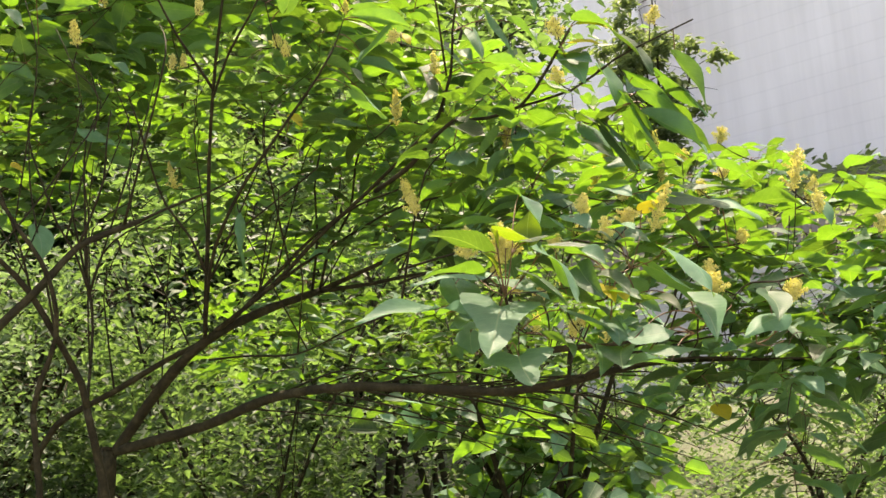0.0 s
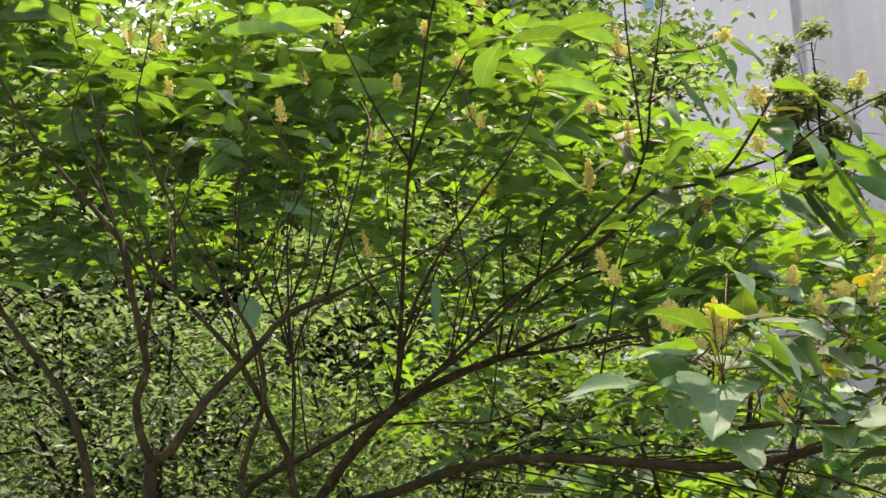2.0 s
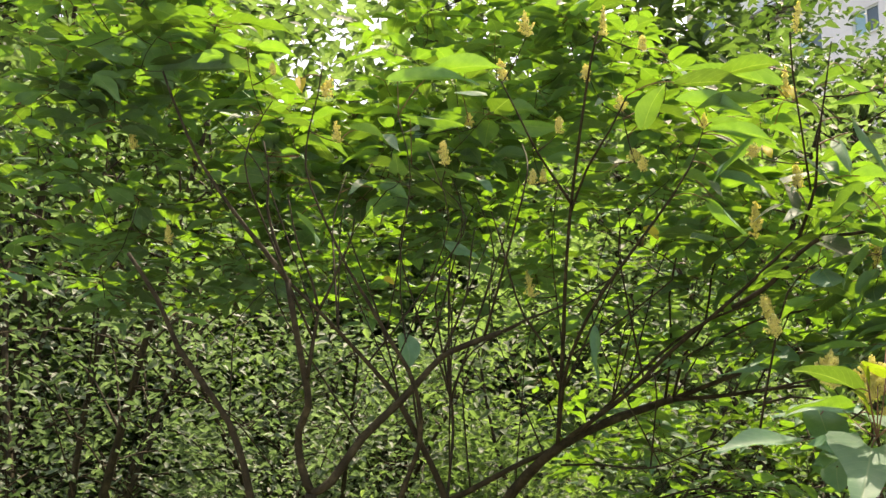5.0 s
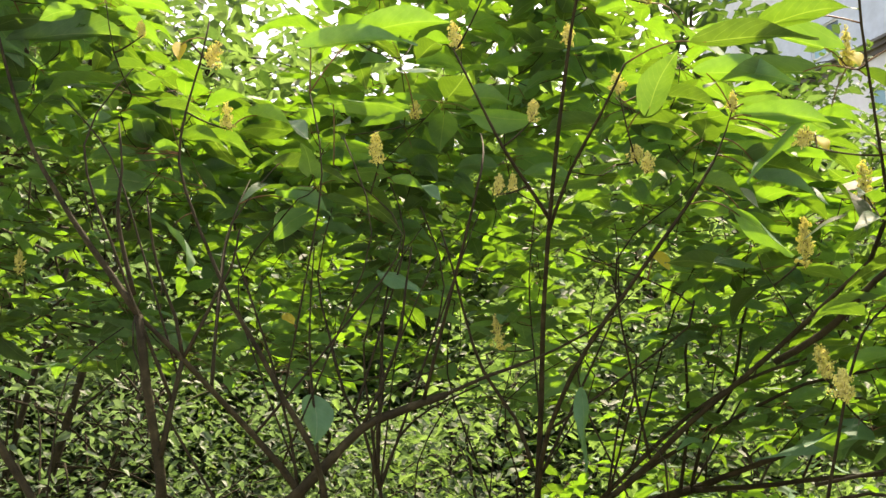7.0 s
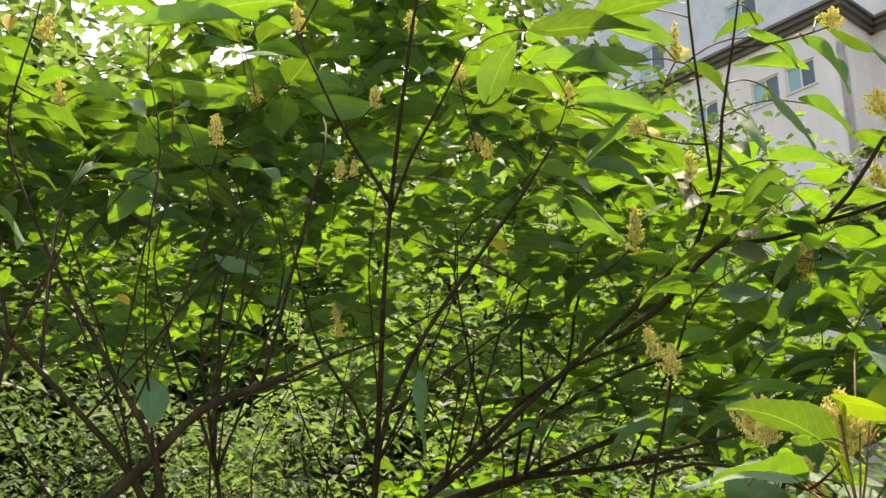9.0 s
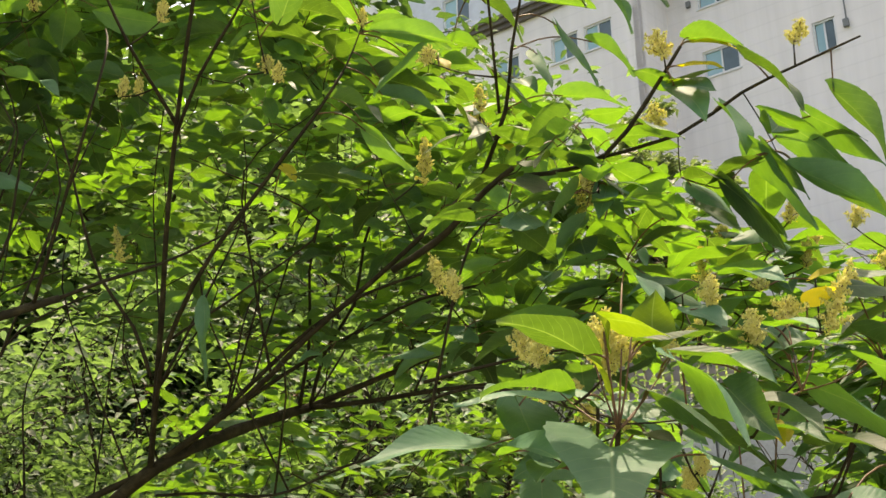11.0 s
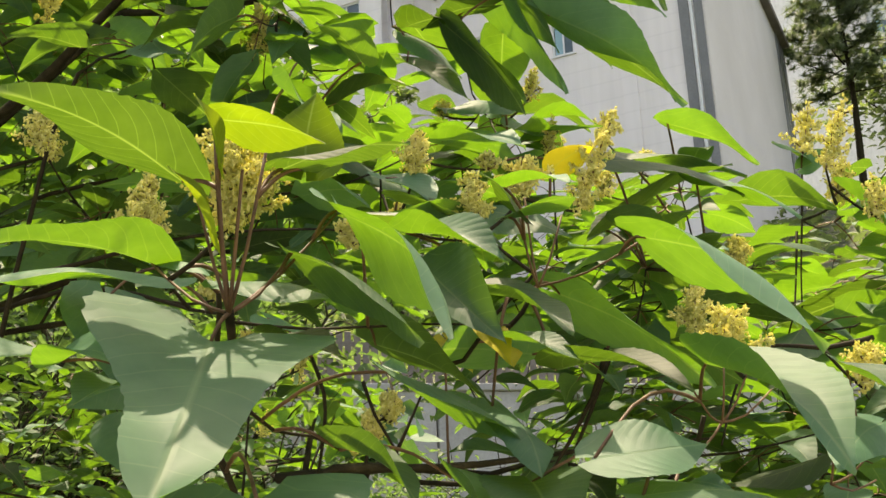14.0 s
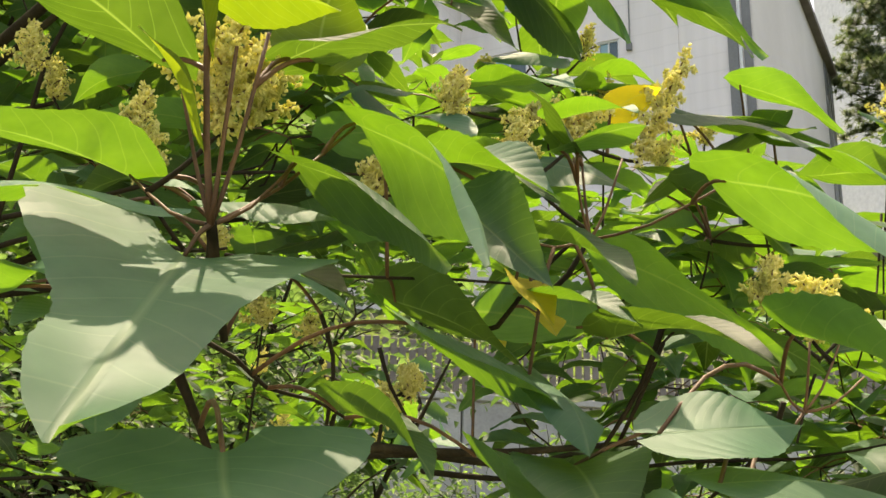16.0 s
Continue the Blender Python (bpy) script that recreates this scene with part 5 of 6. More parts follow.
# ---- background plants ----
def folded_leaf(shoulder, fold, droop, lean):
    """A small pointed blade, folded along its rib, its tip bent down."""
    v = ((0, 0, 0), (0.42, shoulder, fold), (0.30 + lean, shoulder + 0.36, fold * 0.7 - droop * 0.5), (lean, 1, -droop), (lean - 0.30, shoulder + 0.36, fold * 0.7 - droop * 0.5), (-0.42, shoulder, fold))
    return np.array(v), [(0, 1, 2, 3), (0, 3, 4, 5)], np.array([(0.5 + p[0], p[1]) for p in v])


small_forms = [folded_leaf(0.30, 0.10, 0.10, 0.04), folded_leaf(0.36, 0.17, 0.20, -0.06), folded_leaf(0.26, 0.05, 0.05, 0.0)]


def plant(name, label, category, at, height, spread, leaves, size, mat, seed, stems=5, low=0.15, bark=BARK, slim=0.55, flat=0.5, trunk=0.03):
    """A shrub or tree: forking stems with uneven clumps of leaves round their ends."""
    r = random.Random(seed)
    x, y, _ = at
    z = ground_height(x, y) - 0.03
    ob = thing(name, label, category, at=(x, y, z))
    ends, wood = [], Heap()
    for s in range(stems):
        a = 6.28 * s / stems + r.uniform(-0.5, 0.5)
        out = spread * r.uniform(0.35, 0.95)
        tall = height * r.uniform(0.55, 0.95)
        pts = [Vector((x + 0.1 * math.cos(a), y + 0.1 * math.sin(a), z))]
        for q in (0.35, 0.7, 1.0):
            pts.append(Vector((x + out * q**1.4 * math.cos(a) + r.uniform(-0.06, 0.06) * spread, y + out * q**1.4 * math.sin(a), z + tall * q)))
        v, f, line = tube(pts, trunk * r.uniform(0.7, 1.1), trunk * 0.25, 6, 0.15)
        mesh_object("stem", v, f, bark, ob)
        for p in line[len(line) // 3 :]:
            for _ in range(2):
                e = p + Vector((r.gauss(0, 0.32), r.gauss(0, 0.32), r.gauss(0.1, 0.28))) * spread * 0.75
                e.z = max(e.z, z + low * height)
                tv, tf, _ = tube([p, p.lerp(e, 0.5) + Vector((0, 0, 0.04 * spread)), e], trunk * 0.22, trunk * 0.07, 3)
                wood.add(tv, tf)
                ends.append(e)
    wood.put("twig_growth", bark, ob)
    heap = Heap()
    tufts = r.sample(ends, max(8, int(len(ends) * 0.32))) if spread < 1.7 else ends
    for k in range(leaves):
        e = r.choice(tufts)
        p = e + Vector((r.gauss(0, 1), r.gauss(0, 1), r.gauss(0, 0.7))) * spread * (0.115 if spread < 1.7 else 0.17)
        a = r.uniform(0, 6.28)
        way = Vector((math.cos(a), math.sin(a), r.uniform(-0.7, 0.2))).normalized()
        length = size * r.uniform(0.6, 1.25)
        m, b = leaf_frame(tuple(p), tuple(p + way * length), length * slim, (r.gauss(0, flat), r.gauss(0, flat), 1))
        v, f, uv = small_forms[k % 3]
        heap.add(v @ m + b, f, uv)
    heap.put("foliage", mat, ob)
    return ob


def needle_tree(name, label, at, height, spread, seed, clumps=420, base=None, tuft=0.08, bare=0.32):
    """A pine or fir: one trunk, tiers of limbs, tufts of needles."""
    r = random.Random(seed)
    x, y, _ = at
    z = (ground_height(x, y) if base is None else base) - 0.05
    ob = thing(name, label, "tree", at=(x, y, z))
    v, f, line = tube([(x, y, z), (x + 0.02 * height, y, z + 0.5 * height), (x, y, z + height)], height * 0.016, height * 0.003, 8, 0.1)
    mesh_object("trunk", v, f, BARK, ob)
    heap, wood = Heap(), Heap()
    limbs = []
    for k in range(34):
        q = bare + (1 - bare) * k / 34
        a = 2.4 * k + r.uniform(-0.4, 0.4)
        reach = spread * (1.12 - q) ** 0.6 * r.uniform(0.65, 1.15)
        o = Vector((x, y, z + height * q))
        e = o + Vector((math.cos(a) * reach, math.sin(a) * reach, reach * r.uniform(0.0, 0.35)))
        tv, tf, _ = tube([o, o.lerp(e, 0.5) + Vector((0, 0, -0.04 * reach)), e], height * 0.004, height * 0.0012, 5)
        wood.add(tv, tf)
        limbs.append((o, e))
    wood.put("limb_growth", BARK, ob)
    for k in range(clumps):
        o, e = r.choice(limbs)
        c = o.lerp(e, r.uniform(0.3, 1.05)) + Vector((r.gauss(0, 1), r.gauss(0, 1), r.gauss(0, 0.5))) * spread * 0.07
        for _ in range(60):
            way = Vector((r.gauss(0, 1), r.gauss(0, 1), r.gauss(0.35, 0.8))).normalized()
            length = spread * r.uniform(0.6, 1.4) * tuft
            side = way.orthogonal().normalized() * length * 0.08
            p = np.array([c - side, c + side, c + way * length])
            heap.add(p, [(0, 1, 2)])
    heap.put("needle_growth", FAR_LEAF, ob)
    return ob


# bright bushes on the slope behind
plant("bush", "bright green leafy bush on the slope", "bush", (-1.2, 5.2, 0), 2.6, 1.35, 9500, 0.06, BACK_LEAF, 11, 6, trunk=0.018)
plant("bush", "bright green leafy bush on the slope", "bush", (-2.0, 6.7, 0), 3.0, 1.45, 9000, 0.065, BACK_LEAF, 22, 6, trunk=0.02)
sapling = plant("bush", "sunlit young shrub with broad leaves and yellow flowers", "bush", (0.32, 4.9, 0), 2.35, 0.72, 1250, 0.13, LEAF, 12, 7, 0.25, slim=0.72, flat=0.9)
for x, y, z in ((0.22, 4.5, 2.30), (0.42, 4.45, 2.26), (0.30, 4.4, 2.10), (0.62, 4.5, 2.05)):
    flower_at((x, y, z), (x + 0.02, y, z + 0.09), 0.06, sapling)
plant("bush", "green leafy bush on the shaded slope", "bush", (-2.9, 5.8, 0), 2.6, 1.3, 8500, 0.058, COOL_LEAF, 13, 6)
plant("bush", "bright green leafy bush on the slope", "bush", (-0.2, 7.4, 0), 2.9, 1.5, 6500, 0.08, BACK_LEAF, 14, 6)
plant("bush", "bright green leafy bush on the slope", "bush", (-2.2, 8.2, 0), 3.2, 1.6, 8500, 0.06, COOL_LEAF, 15, 6)
plant("bush", "low leafy bush below the wall", "bush", (2.6, 8.2, 0), 1.7, 1.3, 4000, 0.07, BACK_LEAF, 16, 5)
plant("bush", "low leafy bush below the wall", "bush", (1.6, 11.5, 0), 1.1, 1.2, 3000, 0.08, BACK_LEAF, 17, 5)
plant("bush", "low leafy bush below the wall", "bush", (4.4, 11.0, 0), 2.0, 1.5, 3500, 0.08, BACK_LEAF, 18, 5)
plant("bush", "tall dark leafy bush on the slope", "bush", (-4.6, 9.0, 0), 4.4, 1.9, 5200, 0.15, DARK_LEAF, 19, 6)
plant("bush", "leafy bush beside the wall", "bush", (-1.5, 12.0, 0), 4.6, 1.9, 5000, 0.16, BACK_LEAF, 20, 6)
plant("bush", "leafy bush beside the wall", "bush", (-5.5, 13.0, 0), 6.6, 2.4, 7500, 0.24, BACK_LEAF, 21, 6)
plant("broadleaf_tree", "leafy tree on the slope behind the shrub", "tree", (-0.9, 9.6, 0), 5.0, 1.9, 6000, 0.16, BACK_LEAF, 34, 7, 0.2, trunk=0.05)
plant("broadleaf_tree", "leafy tree on the slope behind the shrub", "tree", (-3.2, 10.4, 0), 6.0, 2.1, 7500, 0.20, DARK_LEAF, 35, 7, 0.2, trunk=0.05)
plant("broadleaf_tree", "leafy tree on the slope behind the shrub", "tree", (-8.2, 10.5, 0), 7.5, 2.6, 7500, 0.23, BACK_LEAF, 36, 7, 0.2, trunk=0.06)
# the wood that closes the view uphill
for k, (x, y, tall, wide) in enumerate(((-0.8, 15.5, 3.6, 1.8), (-2.4, 16.5, 8.6, 2.8), (-5.6, 15.5, 7.6, 2.8), (-11.0, 14.5, 9.2, 2.8), (-14.0, 11.5, 9.5, 3.0), (-9.5, 8.0, 8.0, 2.6), (-12.0, 7.0, 8.6, 2.8))):
    plant("broadleaf_tree", "leafy tree in the wood uphill", "tree", (x, y, 0), tall, wide, 7500, 0.30, (BACK_LEAF, DARK_LEAF)[k % 2], 80 + k, 7, 0.12, trunk=0.08)
# added out of view, only so that its crown darkens the left side
plant("broadleaf_tree", "unseen tree added to shade the left side, with a high dense crown", "tree", (-5.8, 4.4, 0), 8.0, 2.2, 5000, 0.14, BACK_LEAF, 38, 7, 0.5, trunk=0.08)
# dark fine-leaved trees
plant("fine_leaved_tree", "shady tree with dense small dark leaves", "tree", (-3.5, 7.2, 0), 3.2, 1.5, 8000, 0.06, DARK_LEAF, 39, 7, 0.1, trunk=0.035)
plant("fine_leaved_tree", "shady tree with dense small green leaves", "tree", (-3.6, 4.0, 0), 4.2, 1.7, 8000, 0.056, COOL_LEAF, 31, 7, 0.1, trunk=0.035)
plant("fine_leaved_tree", "shady tree with dense small dark leaves", "tree", (-5.4, 5.6, 0), 5.2, 2.1, 8000, 0.05, DARK_LEAF, 32, 7, 0.1, trunk=0.04)
plant("broadleaf_tree", "tall leafy tree behind the shrub", "tree", (-7.0, 7.6, 0), 6.6, 2.3, 7500, 0.20, BACK_LEAF, 33, 7, 0.25, trunk=0.06)
# trees by the houses
plant("fine_leaved_tree", "dense dark green tree on the slope", "tree", (-5.0, 10.6, 0), 5.0, 2.1, 6500, 0.16, DARK_LEAF, 45, 7, 0.1, trunk=0.05)
plant("fine_leaved_tree", "dense dark green tree on the slope", "tree", (-7.4, 9.2, 0), 5.4, 2.2, 6500, 0.16, DARK_LEAF, 46, 7, 0.1, trunk=0.05)
needle_tree("pine_tree", "tall pine with open grey-brown limbs", (-8.6, 24.0, 0), 14.0, 3.2, 41)
plant("fine_leaved_tree", "dense green tree before the house front", "tree", (-0.7, 27.0, 0), 9.4, 3.0, 9000, 0.30, DARK_LEAF, 42, 8, 0.2, trunk=0.12)
plant("fine_leaved_tree", "small pale green tree by the house wall", "tree", (5.4, 30.0, 0), 7.0, 1.5, 5000, 0.24, FAR_LEAF, 43, 6, 0.1, trunk=0.08)
needle_tree("pine_tree", "tall grey-green pine beyond the house corner", (31.0, 46.0, 0), 12.8, 4.6, 44, 1000, None, 0.08, 0.42)
plant("bush", "bright green bush beyond the house corner", "bush", (36.5, 47.0, 0), 9.0, 4.0, 7000, 0.42, FAR_LEAF, 47, 7, 0.1, trunk=0.1)


def undergrowth(name, label, count, x0, x1, y0, y1, size, mat, seed):
    r = random.Random(seed)
    heap = Heap()
    for k in range(count):
        x, y = r.uniform(x0, x1), r.uniform(y0, y1)
        clump = 0.5 + noise.noise(Vector((x * 0.9, y * 0.9, 3)))
        p = Vector((x, y, ground_height(x, y) + max(0.02, clump * 0.75) * r.random() ** 0.6))
        a = r.uniform(0, 6.28)
        way = Vector((math.cos(a), math.sin(a), r.uniform(-0.4, 0.7))).normalized()
        length = size * r.uniform(0.6, 1.4)
        m, b = leaf_frame(tuple(p), tuple(p + way * length), length * 0.5, (r.gauss(0, 0.5), r.gauss(0, 0.5), 1))
        v, f, uv = small_forms[k % 3]
        heap.add(v @ m + b, f, uv)
    ob = heap.put(name, mat, None, label)
    return tagged(ob, category="undergrowth")


undergrowth("undergrowth", "low weeds and seedlings covering the slope", 18000, -6.5, 5.5, 3.0, 12.0, 0.055, BACK_LEAF, 61)
undergrowth("undergrowth", "rough grass and weeds on the hill below the house", 7000, -14, 26, 19.3, 42.0, 0.42, FAR_LEAF, 62)


# ---- retaining wall and picket fence ----
def box(a, b):
    bm = bmesh.new()
    bmesh.ops.create_cube(bm, size=1.0)
    for v in bm.verts:
        v.co = Vector(((a[k] + b[k]) / 2 + v.co[k] * (b[k] - a[k]) for k in range(3)))
    return bm


def bevelled(a, b, width):
    bm = box(a, b)
    bmesh.ops.bevel(bm, geom=bm.edges[:], offset=width, segments=1, affect="EDGES")
    return bm


WALL_Y = 18.9
wall = thing("retaining_wall", "pale grey concrete retaining wall below the fence", "wall", kind="structure", at=(3.5, WALL_Y, 2.6))
for k in range(10):
    part("panel", bevelled((-7.0 + 2.2 * k, WALL_Y - 0.16, 2.5), (-4.83 + 2.2 * k, WALL_Y + 0.14, 4.95), 0.02), CONCRETE, wall)
part("coping", bevelled((-7.05, WALL_Y - 0.22, 4.95), (15.1, WALL_Y + 0.2, 5.07), 0.015), CONCRETE, wall, "flat concrete coping")
fence = thing("picket_fence", "weathered grey wooden picket fence on the wall", "fence", at=(4.0, WALL_Y, 5.07))
picket_rng = random.Random(5)
pickets = [bevelled((-0.055, -0.012, 0), (0.055, 0.012, 0.86), 0.008) for _ in range(1)][0]
picket_mesh = bpy.data.meshes.new("picket")
pickets.to_mesh(picket_mesh)
picket_mesh.materials.append(FENCE_WOOD)
for k in range(146):
    p = new("picket", picket_mesh)
    p.parent = fence
    p.location = (-10.9 + 0.15 * k, -0.05, 0.02 + picket_rng.uniform(-0.012, 0.012))
    p.rotation_euler = (0, radians(picket_rng.uniform(-1.0, 1.0)), 0)
for z in (5.25, 5.72):
    part("rail", bevelled((-6.95, WALL_Y - 0.035, z), (14.95, WALL_Y + 0.01, z + 0.08), 0.006), FENCE_WOOD, fence)
for k in range(12):
    part("post", bevelled((-6.95 + 1.98 * k, WALL_Y + 0.012, 5.07), (-6.85 + 1.98 * k, WALL_Y + 0.11, 5.98), 0.008), FENCE_WOOD, fence)

# timber edging on the slope
for k, (x, y) in enumerate(((-2.6, 6.6), (-1.0, 6.3), (0.6, 6.5))):
    z = ground_height(x, y)
    steps = thing("timber_edging", "weathered brown timber edging on the slope", "edging", "timber edging boards", at=(x, y, z))
    for j in range(3):
        part("board", bevelled((x - 0.85, y - 0.05 + 0.04 * j, z - 0.1 + 0.17 * j), (x + 0.85, y + 0.02 + 0.04 * j, z + 0.05 + 0.17 * j), 0.012), LOG_WOOD, steps)


# ---- houses ----
K = 1.28
ORIGIN = Vector((0.0, 0.4, 1.5))
ALONG, ACROSS = Vector((0.788, -0.616, 0)), Vector((0.616, 0.788, 0))


def scaled(x, y, z):
    return ORIGIN + (Vector((x, y, z)) - ORIGIN) * K


def wall_with_openings(parent, name, o, way, out, width, low, high, openings, mat, thick=0.25):
    """An upright wall from o along way, between two heights, with rectangular openings cut through."""
    us = sorted({0.0, width, *(v for op in openings for v in (op[0], op[1]))})
    vs = sorted({low, high, *(v for op in openings for v in (op[2], op[3]))})
    bm = bmesh.new()
    grid = {}

    def vert(u, v, d):
        key = (u, v, d)
        if key not in grid:
            q = o + way * u - out * (thick * d)
            grid[key] = bm.verts.new((q.x, q.y, v))
        return grid[key]

    def solid(i, j):
        if not (0 <= i < len(us) - 1 and 0 <= j < len(vs) - 1):
            return False
        u, v = (us[i] + us[i + 1]) / 2, (vs[j] + vs[j + 1]) / 2
        return not any(a < u < b and c < v < d for a, b, c, d in openings)

    for i in range(len(us) - 1):
        for j in range(len(vs) - 1):
            if not solid(i, j):
                continue
            c = [(us[i], vs[j]), (us[i + 1], vs[j]), (us[i + 1], vs[j + 1]), (us[i], vs[j + 1])]
            bm.faces.new([vert(*p, 0) for p in c])
            bm.faces.new([vert(*p, 1) for p in reversed(c)])
            for (di, dj), (a, b) in {(0, -1): (0, 1), (1, 0): (1, 2), (0, 1): (2, 3), (-1, 0): (3, 0)}.items():
                if not solid(i + di, j + dj):
                    bm.faces.new([vert(*c[a], 0), vert(*c[a], 1), vert(*c[b], 1), vert(*c[b], 0)])
    bmesh.ops.recalc_face_normals(bm, faces=bm.faces[:])
    return part(name, bm, mat, parent)


def slab(parent, name, o, way, out, u0, u1, z0, z1, d0, d1, mat, label=""):
    """A block along a wall: from u0 to u1 along it, z0 to z1, standing d0 to d1 out of it."""
    bm = bmesh.new()
    vs = []
    for u, d, z in ((u0, d0, z0), (u1, d0, z0), (u1, d1, z0), (u0, d1, z0), (u0, d0, z1), (u1, d0, z1), (u1, d1, z1), (u0, d1, z1)):
        q = o + way * u + out * d
        vs.append(bm.verts.new((q.x, q.y, z)))
    for f in ((3, 2, 1, 0), (4, 5, 6, 7), (0, 1, 5, 4), (1, 2, 6, 5), (2, 3, 7, 6), (3, 0, 4, 7)):
        bm.faces.new([vs[k] for k in f])
    bmesh.ops.recalc_face_normals(bm, faces=bm.faces[:])
    return part(name, bm, mat, parent, label)


def window(parent, o, way, out, u0, u1, z0, z1, sashes=2):
    """A sliding window set into its opening: frame, sashes and panes."""
    f = 0.07
    holder = slab(parent, "window", o, way, out, u0, u1, z0, z0 + f, -0.14, -0.05, FRAME, "white framed sliding window")
    for a, b, c, d in ((u0, u1, z1 - f, z1), (u0, u0 + f, z0 + f, z1 - f), (u1 - f, u1, z0 + f, z1 - f)):
        slab(holder, "frame", o, way, out, a, b, c, d, -0.14, -0.05, FRAME)
    w = (u1 - u0 - 2 * f) / sashes
    for k in range(sashes):
        a = u0 + f + k * w
        # every other pane has the reflection painted into its colour
        slab(holder, "pane", o, way, out, a + 0.02, a + w - 0.02, z0 + f, z1 - f, -0.125 + 0.02 * (k % 2), -0.11 + 0.02 * (k % 2), GLASS if k % 2 else REFLECTING_GLASS)
        if k:
            slab(holder, "mullion", o, way, out, a - 0.03, a + 0.03, z0 + f, z1 - f, -0.13, -0.06, FRAME)
    slab(holder, "sill", o, way, out, u0 - 0.05, u1 + 0.05, z0 - 0.06, z0 - 0.004, -0.1, 0.05, FRAME)


CORNICE_Z = scaled(6.18, 30, 19.41).z
EAVE_Z = scaled(22.4, 37.3, 22.1).z
FRONT = Vector((-0.616, -0.788, 0))
inner = scaled(6.18, 30.0, 0)
inner.z = 0
house = thing("apartment_house", "pale grey stuccoed apartment house with brown cornice", "building", at=(inner.x + 6, inner.y + 4, 11.0))
LOW = 9.0
main_len = 8.35 * K
# main front, its windows given by bearing along the front
rows = [CORNICE_Z - 0.62 * K - 2.83 * k for k in range(4)]
ops = []
for bottom in rows[0:2]:
    ops.append((1.0 * K, 2.1 * K, bottom - 0.5, bottom + 0.55))
ops.append((5.35, 6.15, rows[1] - 1.0, rows[1] + 0.2))
wall_with_openings(house, "wall", inner, ALONG, FRONT, main_len, LOW, CORNICE_Z, ops, STUCCO)
for a, b, c, d in ops:
    window(house, inner, ALONG, FRONT, a, b, c, d)
wall_with_openings(house, "wall", inner, ALONG, FRONT, main_len, CORNICE_Z, EAVE_Z, [], TOWER)
# the wing that stands forward
outer = inner + FRONT * 1.72 * K
wing_o = outer - ALONG * 9.0 * K
wing_ops = []
for bottom in rows[0:1]:
    for back in (1.35, 2.5, 4.6, 6.6):
        wing_ops.append((9.0 * K - back * K - 0.6, 9.0 * K - back * K + 0.6, bottom - 1.85, bottom - 0.8))
wall_with_openings(house, "wall", wing_o, ALONG, FRONT, 9.0 * K, LOW, CORNICE_Z, wing_ops, STUCCO)
for a, b, c, d in wing_ops:
    window(house, wing_o, ALONG, FRONT, a, b, c, d)
wall_with_openings(house, "wall", outer, ACROSS, ALONG, 1.72 * K, LOW, CORNICE_Z, [], STUCCO)
wall_with_openings(house, "wall", wing_o + ACROSS * 0.6, ALONG, FRONT, 9.0 * K, CORNICE_Z, CORNICE_Z + 4.5, [(2.0, 3.4, CORNICE_Z + 1.2, CORNICE_Z + 2.6), (6.5, 8.0, CORNICE_Z + 1.2, CORNICE_Z + 2.6)], TOWER)
for a in (2.0, 6.5):
    window(house, wing_o + ACROSS * 0.6, ALONG, FRONT, a, a + 1.45, CORNICE_Z + 1.2, CORNICE_Z + 2.6)
# stepped cornice
for d, z0, z1 in ((0.16, -0.34, -0.16), (0.3, -0.158, 0.02), (0.42, 0.022, 0.14)):
    slab(house, "cornice", inner, ALONG, FRONT, 0.0, main_len, CORNICE_Z + z0, CORNICE_Z + z1, 0.003, d, CORNICE)
    slab(house, "cornice", wing_o, ALONG, FRONT, 0.0, 9.0 * K + d, CORNICE_Z + z0, CORNICE_Z + z1, 0.003, d, CORNICE)
    slab(house, "cornice", outer, ACROSS, ALONG, 0.0, 1.72 * K, CORNICE_Z + z0, CORNICE_Z + z1, 0.003, d, CORNICE)
# small fittings beside the windows
slab(house, "wall_cable", inner, ALONG, FRONT, 6.52, 6.56, rows[1] - 0.1, CORNICE_Z - 0.36, 0.003, 0.04, BAND, "thin dark cable on the wall")
slab(house, "wall_vent", inner, ALONG, FRONT, 6.44, 6.62, rows[1] - 0.38, rows[1] - 0.1, 0.003, 0.14, BAND, "small dark vent hood")
slab(house, "wall_vent", inner, ALONG, FRONT, 0.86, 1.02, rows[0] - 0.3, rows[0] - 0.06, 0.003, 0.12, BAND, "small dark vent hood")
# end face that recedes, its shade put into the wall colour, with the dark bands at its corners and its eave
corner = inner + ALONG * main_len
end_len = 15.7 * K
wall_with_openings(house, "wall", corner, ACROSS, ALONG, end_len, LOW, EAVE_Z, [], SHADED_STUCCO)
for u0, u1 in ((-0.62, -0.36), (-0.22, 0.0)):
    slab(house, "band", corner, ALONG, FRONT, u0 * K, u1 * K, LOW, EAVE_Z - 0.3, 0.003, 0.05, BAND, "dark grey vertical band")
slab(house, "downpipe", corner, ALONG, FRONT, -0.33 * K, -0.25 * K, LOW, EAVE_Z - 0.3, 0.003, 0.09, FRAME, "white downpipe")
slab(house, "pilaster", corner, ALONG, FRONT, -2.3 * K, -1.9 * K, LOW, EAVE_Z - 0.3, 0.003, 0.06, STUCCO)
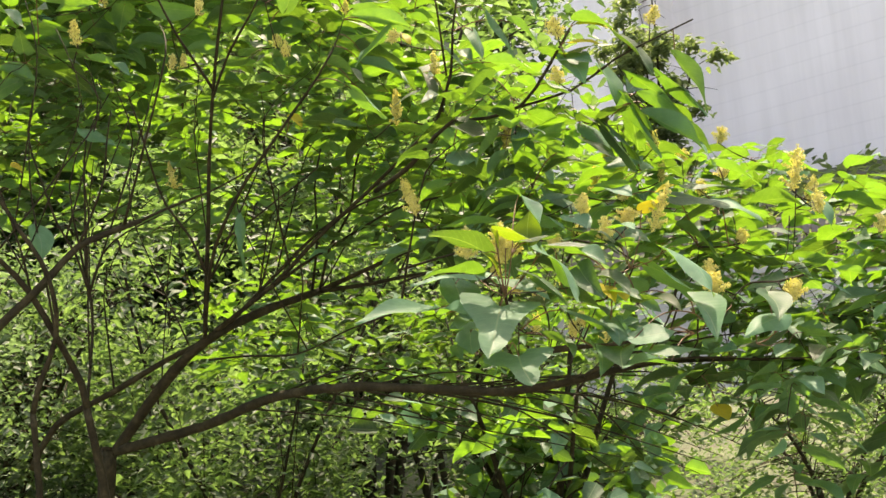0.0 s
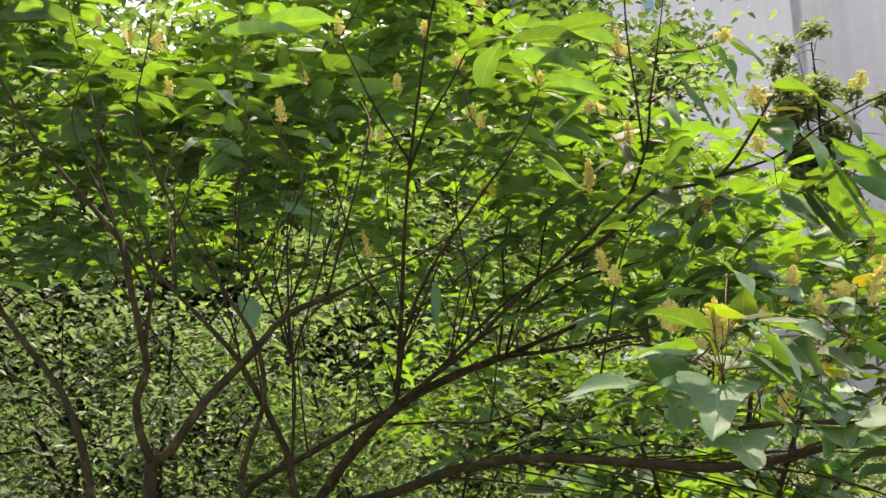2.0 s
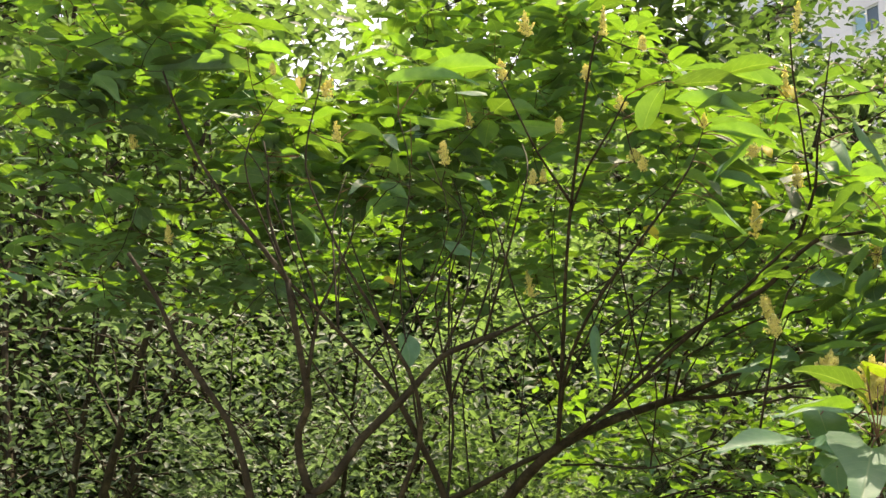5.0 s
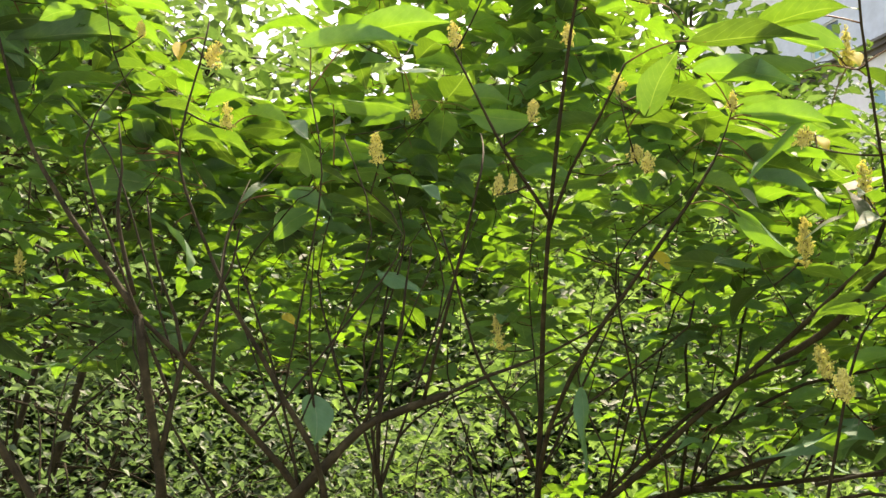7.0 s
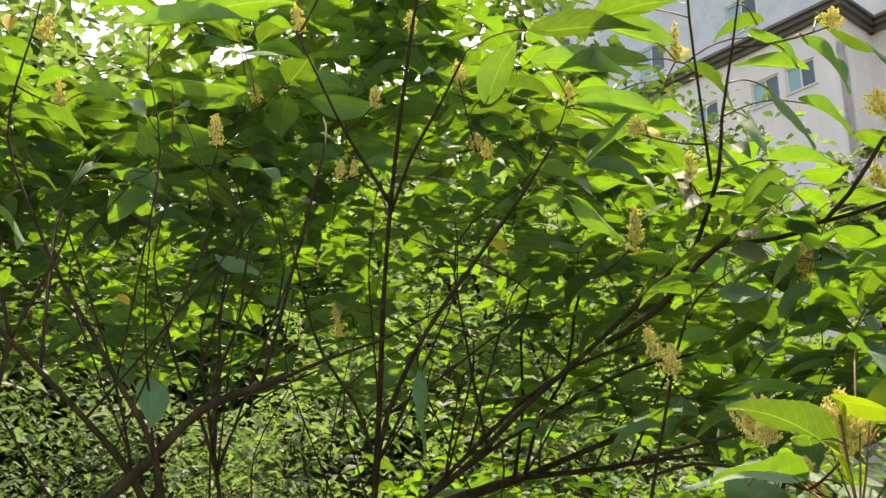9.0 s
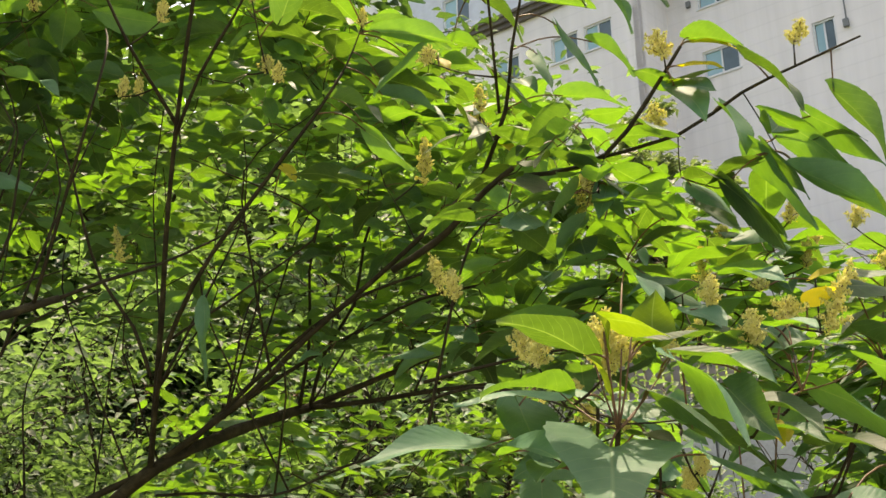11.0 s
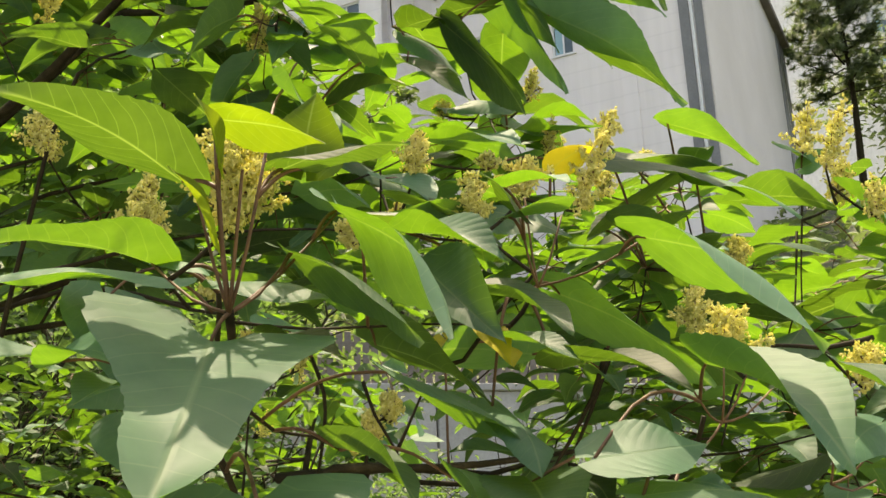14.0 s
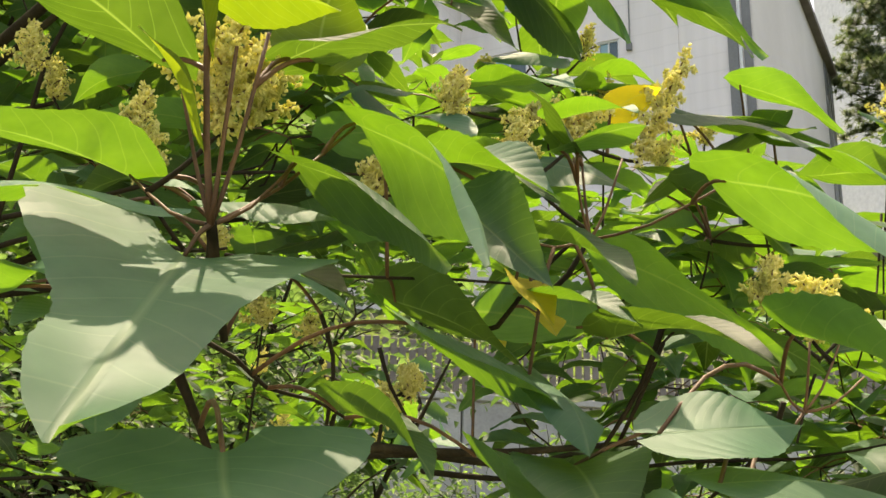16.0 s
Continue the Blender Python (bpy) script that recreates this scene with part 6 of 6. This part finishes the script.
for u0, u1 in ((0.88, 0.93), (0.955, 1.0)):
    slab(house, "band", corner, ACROSS, ALONG, u0 * end_len, u1 * end_len, LOW, EAVE_Z - 0.3, 0.003, 0.05, BAND, "dark grey vertical band")
slab(house, "eave", corner, ACROSS, ALONG, -0.3, end_len + 0.3, EAVE_Z - 0.32, EAVE_Z, 0.003, 0.35, CORNICE, "dark eave")
slab(house, "roof", inner - ALONG * 0.2, ALONG, ACROSS, 0.0, main_len + 0.3, EAVE_Z + 0.003, EAVE_Z + 0.4, -0.3, end_len + 0.3, CORNICE, "dark flat roof edge")


def tower(label, bearing, far, width, deep, top, mat, turn, cols, floors, sill, seed):
    """A distant apartment tower with its windows cut in."""
    b = radians(bearing)
    o = Vector((-math.sin(b) * far, math.cos(b) * far, 0))
    way = Vector((math.cos(turn), math.sin(turn), 0))
    out = Vector((math.sin(turn), -math.cos(turn), 0))
    ob = thing("apartment_tower", label, "building", at=(o.x, o.y, 10.0))
    opens = []
    pitch = width / cols
    for c in range(cols):
        for f in range(floors):
            z = sill + 2.8 * f
            opens.append((pitch * (c + 0.28), pitch * (c + 0.28) + min(2.0, pitch * 0.45), z, z + 1.35))
    wall_with_openings(ob, "wall", o, way, out, width, 9.0, top, opens, mat, 0.3)
    for u0, u1, z0, z1 in opens:
        window(ob, o, way, out, u0, u1, z0, z1)
    wall_with_openings(ob, "wall", o + way * width, -out, way, deep, 9.0, top, [], mat, 0.3)
    wall_with_openings(ob, "wall", o, -out, -way, deep, 9.0, top, [], mat, 0.3)
    slab(ob, "roof", o, way, out, -0.3, width + 0.3, top, top + 0.5, -deep, 0.3, CORNICE)
    return ob


tower("tall pale blue-grey apartment tower", 1.0, 62.0, 18.0, 12.0, 58.0, TOWER, radians(-30), 4, 9, 24.0, 1)
tower("pale apartment tower behind the pine", 6.5, 70.0, 7.5, 12.0, 62.0, TOWER_PALE, radians(-18), 2, 9, 26.0, 2)
tower("pale apartment tower beyond the trees", -35.5, 95.0, 16.0, 12.0, 70.0, TOWER_PALE, radians(10), 5, 9, 30.0, 3)
